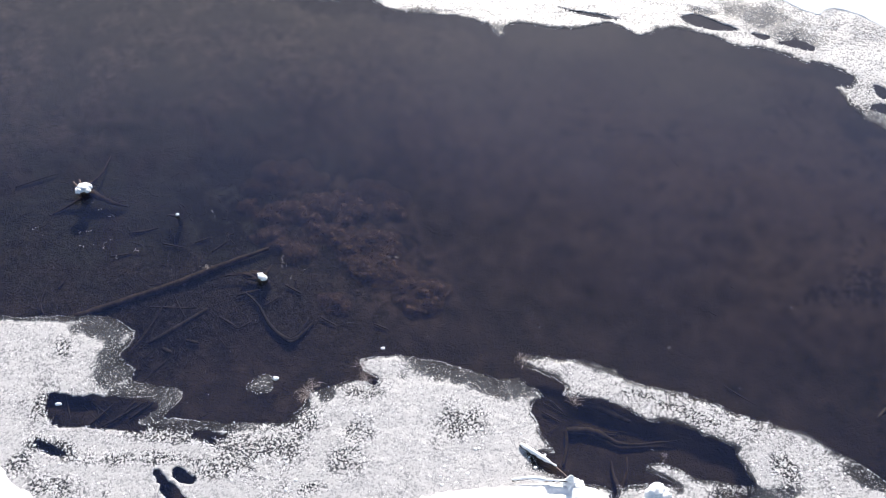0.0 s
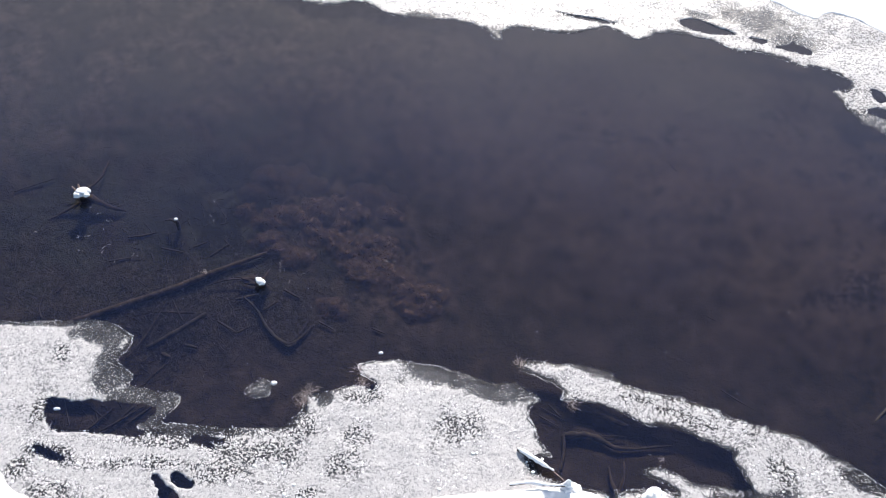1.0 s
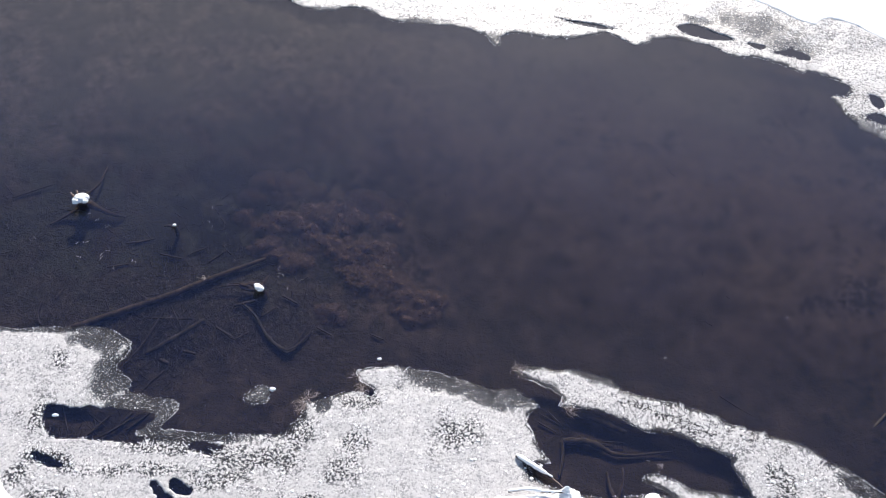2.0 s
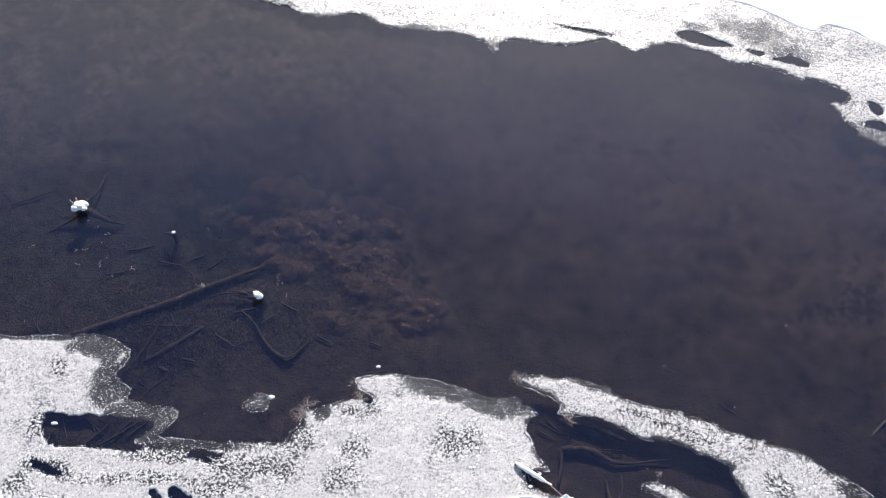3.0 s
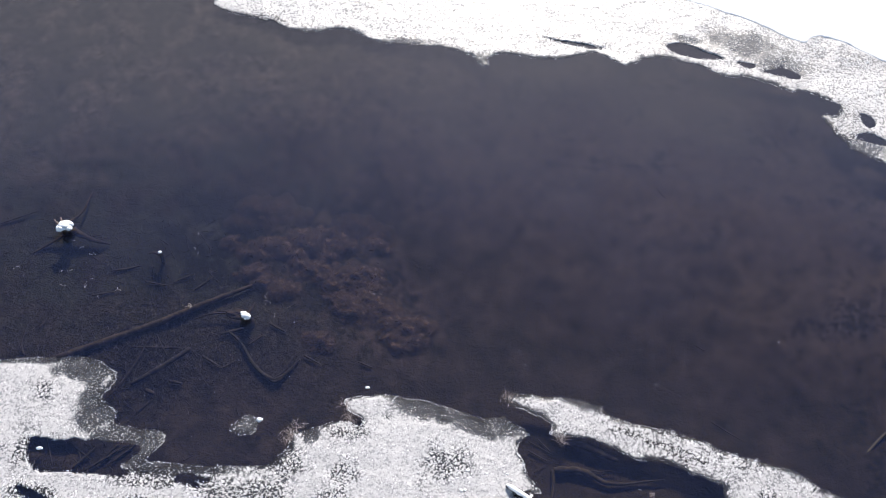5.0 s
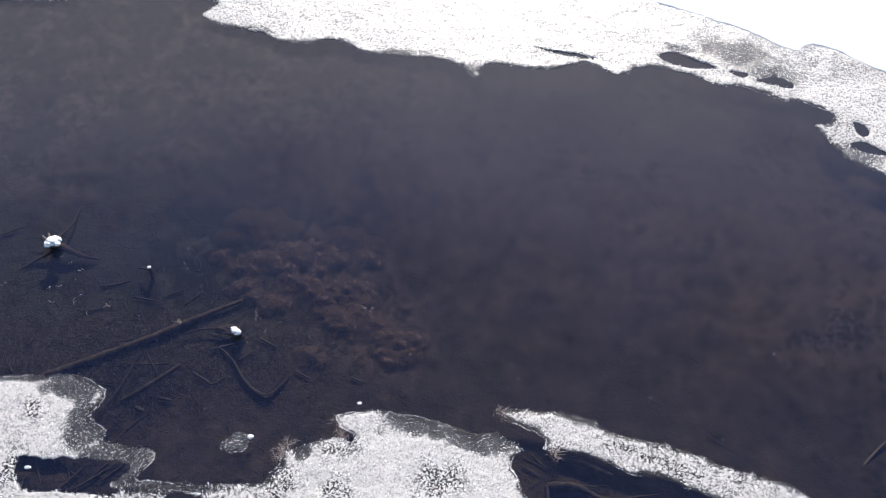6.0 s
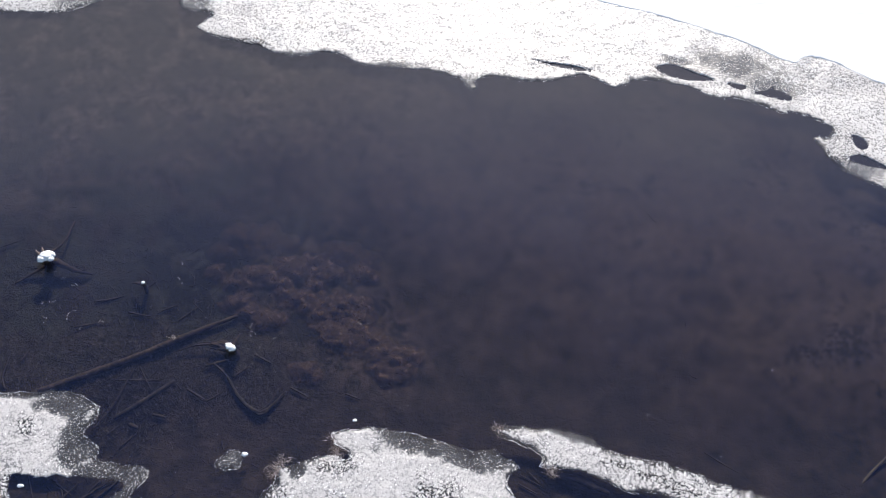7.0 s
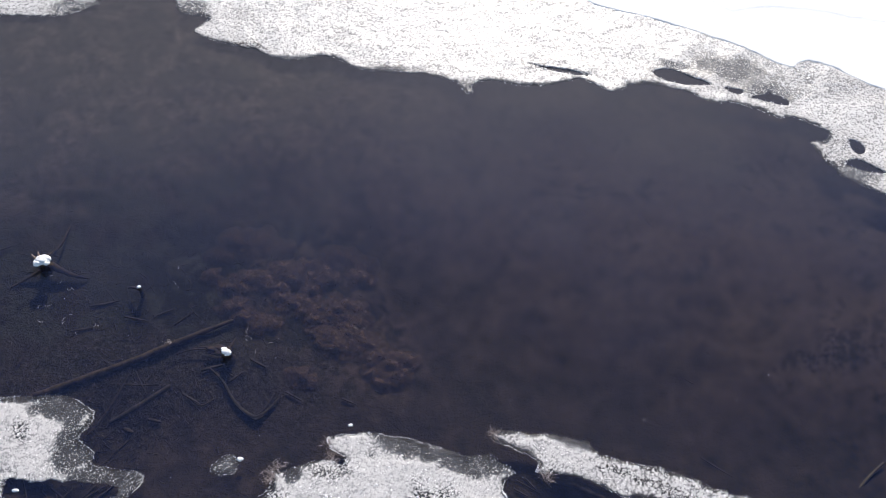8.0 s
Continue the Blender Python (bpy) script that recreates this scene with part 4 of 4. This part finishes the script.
# ---- water weed ----
def weed_clump(label, x, y, across, tall, seed, dense=1.0):
    """A cloud of threadlike weed on the bed: rounded puffs that run into one another and thin out at the rim."""
    rng = np.random.default_rng(seed)
    foot = float(bed_height(np.array([x]), np.array([y]))[0])
    ob = thing("water_weed", label, "water plant", "weed clumps", at=(x, y, foot))
    half, pitch = across * 0.95, 0.022
    gx, gy = np.meshgrid(np.arange(-half, half, pitch), np.arange(-half, half, pitch))
    u, v = gx + 0.05 * waves(gx + x, gy + y, 0.16, 3, seed), gy + 0.05 * waves(gx + x, gy + y, 0.16, 3, seed + 1)
    top, cover = np.zeros(gx.shape), np.zeros(gx.shape)
    turn = rng.uniform(-0.6, 0.2)
    for _ in range(int(16 + 34 * across)):
        along, out = rng.normal(0, 0.34) * across, rng.normal(0, 0.22) * across
        px, py = along * math.cos(turn) - out * math.sin(turn), along * math.sin(turn) + out * math.cos(turn)
        r = rng.uniform(0.08, 0.22) * (0.6 + 0.7 * across)
        d = np.hypot(u - px, v - py) / r
        high = tall * rng.uniform(0.35, 1.0) * math.exp(-(along * along + out * out) / (0.3 * across * across))
        top = np.maximum(top, (high + 0.25 * r) * np.maximum(1 - d * d, 0) ** 0.8)
        cover = np.maximum(cover, step(1.35, 0.1, d))
    for _ in range(2):
        pad = np.pad(top, 2, mode="edge")
        top = sum(pad[a:a + top.shape[0], b:b + top.shape[1]] for a in range(5) for b in range(5)) / 25
    cover = cover * dense * step(half, half * 0.75, np.hypot(gx, gy))
    z = bed_height(gx + x, gy + y) - foot + 0.012 + top + 0.035 * waves(gx + x, gy + y, 0.14, 4, seed + 2, 0.7) * step(0.0, 0.1, top)
    me, keep = sheet_mesh("mat", cover - 0.02, gx, gy, z, WEED, float(z.min()) - 0.01, True)
    me.attributes.new("cover", "FLOAT", "POINT").data.foreach_set("value", np.clip(cover.ravel()[keep], 0, 1).astype(np.float32))
    part("mat", me, ob)
    # loose threads over the puffs
    at = rng.choice(keep[cover.ravel()[keep] > 0.2], int(900 * across))
    n = len(at)
    root = np.stack([gx.ravel()[at], gy.ravel()[at], z.ravel()[at]], 1) + rng.normal(0, 0.008, (n, 3))
    way = rng.normal(0, 0.6, (n, 3)) + (0, 0, 0.5)
    way /= np.linalg.norm(way, axis=1)[:, None]
    side = np.cross(way, rng.normal(size=(n, 3)))
    side /= np.linalg.norm(side, axis=1)[:, None]
    long, wide = rng.uniform(0.03, 0.08, (n, 1)), rng.uniform(0.0015, 0.003, (n, 1))
    bend = root + way * long * 0.55 + rng.normal(0, 0.012, (n, 3))
    verts = np.stack([root - side * wide, root + side * wide, bend + side * wide * 0.8, bend - side * wide * 0.8, root + way * long], 1).reshape(-1, 3)
    k = 5 * np.arange(n)[:, None]
    me = mesh_of("fronds", verts, np.concatenate([k + (0, 1, 2), k + (0, 2, 3), k + (3, 2, 4)]), WEED)
    me.attributes.new("cover", "FLOAT", "POINT").data.foreach_set("value", np.ones(len(verts), np.float32))
    part("fronds", me, ob, kind="stuff")


WEEDS_WEST = [(-5.35, 1.28, 0.4), (-4.86, 1.56, 0.6), (-4.32, 1.57, 0.55), (-4.02, 1.29, 0.5), (-3.84, 1.93, 0.5), (-3.43, 1.71, 0.6), (-3.14, 2.05, 0.5), (-5.36, 0.62, 0.45), (-5.03, 0.68, 0.45), (-4.82, 0.35, 0.5), (-4.23, 0.08, 0.6), (-4.47, -0.0, 0.4), (-3.74, 0.93, 0.45), (-3.5, 0.69, 0.5), (-3.24, 0.82, 0.45), (-3.02, 0.54, 0.5), (-3.11, -1.64, 0.5), (-5.9, 1.69, 0.4), (-2.97, 1.33, 0.4)]
WEEDS_EAST = [(-2.62, 1.73, 0.7), (-2.43, 0.63, 0.6), (-2.05, 0.44, 0.6), (-1.72, 0.64, 0.5), (-2.77, 0.23, 0.45), (-2.37, -0.36, 0.6), (-1.85, -0.15, 0.6), (-1.51, -0.34, 0.6), (-2.68, -0.13, 0.5), (-2.0, -0.58, 0.6), (-1.57, 0.25, 0.5), (-1.31, -0.57, 0.6), (-0.96, -0.96, 0.6), (-2.27, -0.7, 0.4), (-0.61, -1.18, 0.6), (-0.33, -1.65, 0.5), (-0.21, -1.08, 0.5), (-0.68, -1.75, 0.5), (-2.85, -1.79, 0.3), (-1.01, -1.47, 0.45), (-1.64, 1.77, 0.6)]
WEEDS_FAINT = [(-4.64, 2.87, 0.8), (-5.34, 2.97, 0.6), (-4.1, 2.67, 0.6), (-5.81, 2.42, 0.5), (-2.43, 2.27, 0.6), (-2.18, 2.38, 0.6), (-1.48, 2.19, 0.5)]
for _i, (_a, _b, _s) in enumerate(WEEDS_WEST + WEEDS_EAST + WEEDS_FAINT):
    weed_clump("soft cloud of brown threadlike weed on the bed", _a, _b, _s * 1.15, 0.07 + 0.20 * _s, 700 + 7 * _i, 0.62 if _b > 2.1 else 1.0)


# ---- litter on the bed and on the water ----
def bed_litter(name, label, count, seed, longest, material):
    rng = np.random.default_rng(seed)
    pieces = []
    while len(pieces) < count:
        x, y = (rng.uniform(-14, 12), rng.uniform(-7, 4)) if rng.random() < 0.8 else (rng.normal(-7.8, 1.2), rng.normal(-2.4, 0.9))
        if rng.random() > ((0.25 if y < -2.7 and x > -7.2 else 1.0) if x < -3.5 and y < 2.5 else 0.004 if x > 0.5 else 0.03):
            continue
        long, a = rng.uniform(0.10, longest) ** 1.35, rng.uniform(0, math.pi)
        bend = rng.normal(0, 0.035) * long
        c, s = math.cos(a), math.sin(a)
        z = float(bed_height(np.array([x]), np.array([y]))[0]) + 0.02
        r = rng.uniform(0.006, 0.017)
        pts = [(x - c * long / 2, y - s * long / 2, z), (x - s * bend, y + c * bend, z + rng.uniform(0, 0.02)), (x + c * long / 2, y + s * long / 2, z + rng.uniform(0, 0.12))]
        pieces.append(tube(pts, (r, r * 0.9, r * 0.5), 4, 2, 0.05, len(pieces)))
    v, f = joined(pieces)
    tagged(new(name, mesh_of(name, v, f, material)), label, "litter", kind="stuff")


bed_litter("twig_litter", "scattered dark twigs and reed bits on the bed", 1300, 81, 0.62, TWIG)
bed_litter("reed_litter", "short grey-brown reed chaff over the shallow bed", 1600, 82, 0.22, CHAFF)


def floating_straw(label, x, y, seed):
    rng = np.random.default_rng(seed)
    ob = thing("dry_stalk", label, "plant debris", "floating stalks", at=(x, y, 0.004))
    for i in range(int(rng.integers(1, 3))):
        a = rng.uniform(0, 2 * math.pi)
        ox, oy = rng.normal(0, 0.06, 2)
        long = rng.uniform(0.06, 0.16)
        turn = rng.normal(0, 0.9)
        pts = [(ox, oy, 0), (ox + math.cos(a) * long * 0.5, oy + math.sin(a) * long * 0.5, 0.01), (ox + math.cos(a) * long * 0.5 + math.cos(a + turn) * long * 0.5, oy + math.sin(a) * long * 0.5 + math.sin(a + turn) * long * 0.5, 0.004)]
        v, f = tube(pts, (0.0038, 0.0038, 0.0025), 5, 4, 0.05, seed + i)
        part("stalk", mesh_of("stalk", v, f, STRAW), ob)


for _i, (_a, _b) in enumerate([(-12.04, 0.49), (-10.68, 0.37), (-10.44, 0.42), (-10.42, -0.11), (-9.79, 0.03), (-9.66, 0.23), (-9.8, -0.12), (-8.92, -0.24), (-9.38, -0.44), (-10.14, 1.17), (-9.83, 1.03), (-10.6, 1.55), (-6.72, 1.64), (-6.79, 1.15), (-4.78, -0.55), (-4.61, -0.64), (-4.24, -1.11), (-4.03, -0.82), (-1.5, -0.3), (-4.64, -0.36), (5.8, -6.37), (5.52, -6.19), (6.28, -3.19)]):
    floating_straw("pale dry stalks floating on the water", _a, _b, 900 + 11 * _i)


def grass_tuft(label, x, y, spread, tall, count, seed):
    """Limp dead blades, bent over and tangled, some of them lying flat on the ice."""
    rng = np.random.default_rng(seed)
    ob = thing("dead_grass_tuft", label, "grass", "grass tufts", at=(x, y, 0))
    verts, faces = [], []
    for i in range(count):
        a = rng.uniform(0, 2 * math.pi)
        p = np.array([rng.normal(0, spread * 0.42), rng.normal(0, spread * 0.42), -0.01])
        long, rise = tall * rng.uniform(0.5, 1.6), rng.uniform(0.05, 0.7)
        wide = rng.uniform(0.0025, 0.006)
        base = len(verts)
        for k in range(5):
            side = np.array([-math.sin(a), math.cos(a), 0]) * wide * (1 - 0.2 * k)
            verts += [p - side, p + side]
            p = p + np.array([math.cos(a), math.sin(a), rise]) * long / 5
            p[2] = max(p[2], 0.012)
            a += rng.normal(0, 0.55)
            rise -= rng.uniform(0.15, 0.4)
        faces += [(base + 2 * k, base + 2 * k + 1, base + 2 * k + 3, base + 2 * k + 2) for k in range(4)]
    part("blades", mesh_of("blades", verts, faces, DEADGRASS), ob, kind="stuff")


grass_tuft("frosted dead grass tuft frozen into the ice rim", -3.58, -4.7, 0.30, 0.2, 110, 961)
grass_tuft("pale dead grass blades bent over the water", -3.4, -4.4, 0.2, 0.2, 30, 967)
grass_tuft("small dead grass tuft in the ice rim", -2.04, -4.17, 0.22, 0.17, 60, 962)
grass_tuft("sparse dead grass blades at the ice corner", -2.18, -3.78, 0.16, 0.2, 26, 963)
grass_tuft("reddish dead grass in the corner of the pool", 3.55, -4.67, 0.2, 0.15, 40, 965)
grass_tuft("reddish dead grass in the corner of the pool", 3.66, -4.8, 0.2, 0.16, 30, 966)
grass_tuft("reddish dead grass at the tip of the ice spit", 2.25, -3.52, 0.2, 0.14, 60, 964)
grass_tuft("thin dead grass blades standing in the pool", 5.89, -6.28, 0.1, 0.12, 12, 968)


def ice_bits(spots, seed):
    rng = np.random.default_rng(seed)
    for i, (x, y, s) in enumerate(spots):
        v, f = lump((s, s * rng.uniform(0.6, 1), s * 0.5), seed + i, 0.8, 2)
        ob = new("ice_lump", mesh_of("ice_lump", v, f, SNOW))
        ob.location = (x, y, 0.01)
        tagged(ob, "small white lump of ice afloat on the water", "ice lump", "ice lumps")


ice_bits([(-1.59, -3.28, 0.065), (-4.46, -4.25, 0.085), (-10.20, -5.12, 0.085)], 990)
_rng = np.random.default_rng(980)
for _i in range(64):
    _a, _b = [(2.0, -6.1), (0.1, -6.9), (-4.5, -6.9), (-10.0, -7.0), (9.6, -7.0)][_i % 5]
    _s = _rng.uniform(0.03, 0.055)
    _v, _f = lump((_s, _s * _rng.uniform(0.7, 1.0), _s * 0.32), 60 + _i, 0.8, 2)
    _o = new("snow_clod", mesh_of("snow_clod", _v, _f, SNOW))
    _o.location = (_a + _rng.normal(0, 0.55), _b + _rng.normal(0, 0.35), 0.03)
    tagged(_o, "small clod of white snow lying on the ice", "snow clod", "snow clods")
_rng = np.random.default_rng(995)
_n = 150
_sx, _sy = -12 + 22 * _rng.random(_n) ** 1.6, _rng.normal(-2.4, 1.7, _n)
_sz = 0.006 * np.exp(_rng.normal(0, 0.35, _n))
tagged(new("floating_flecks", grains("floating_flecks", _sx, _sy, _sz * 0.3, _sz, GRAIN, 996)), "tiny white flecks of ice and down on the water", "ice flecks", kind="stuff")
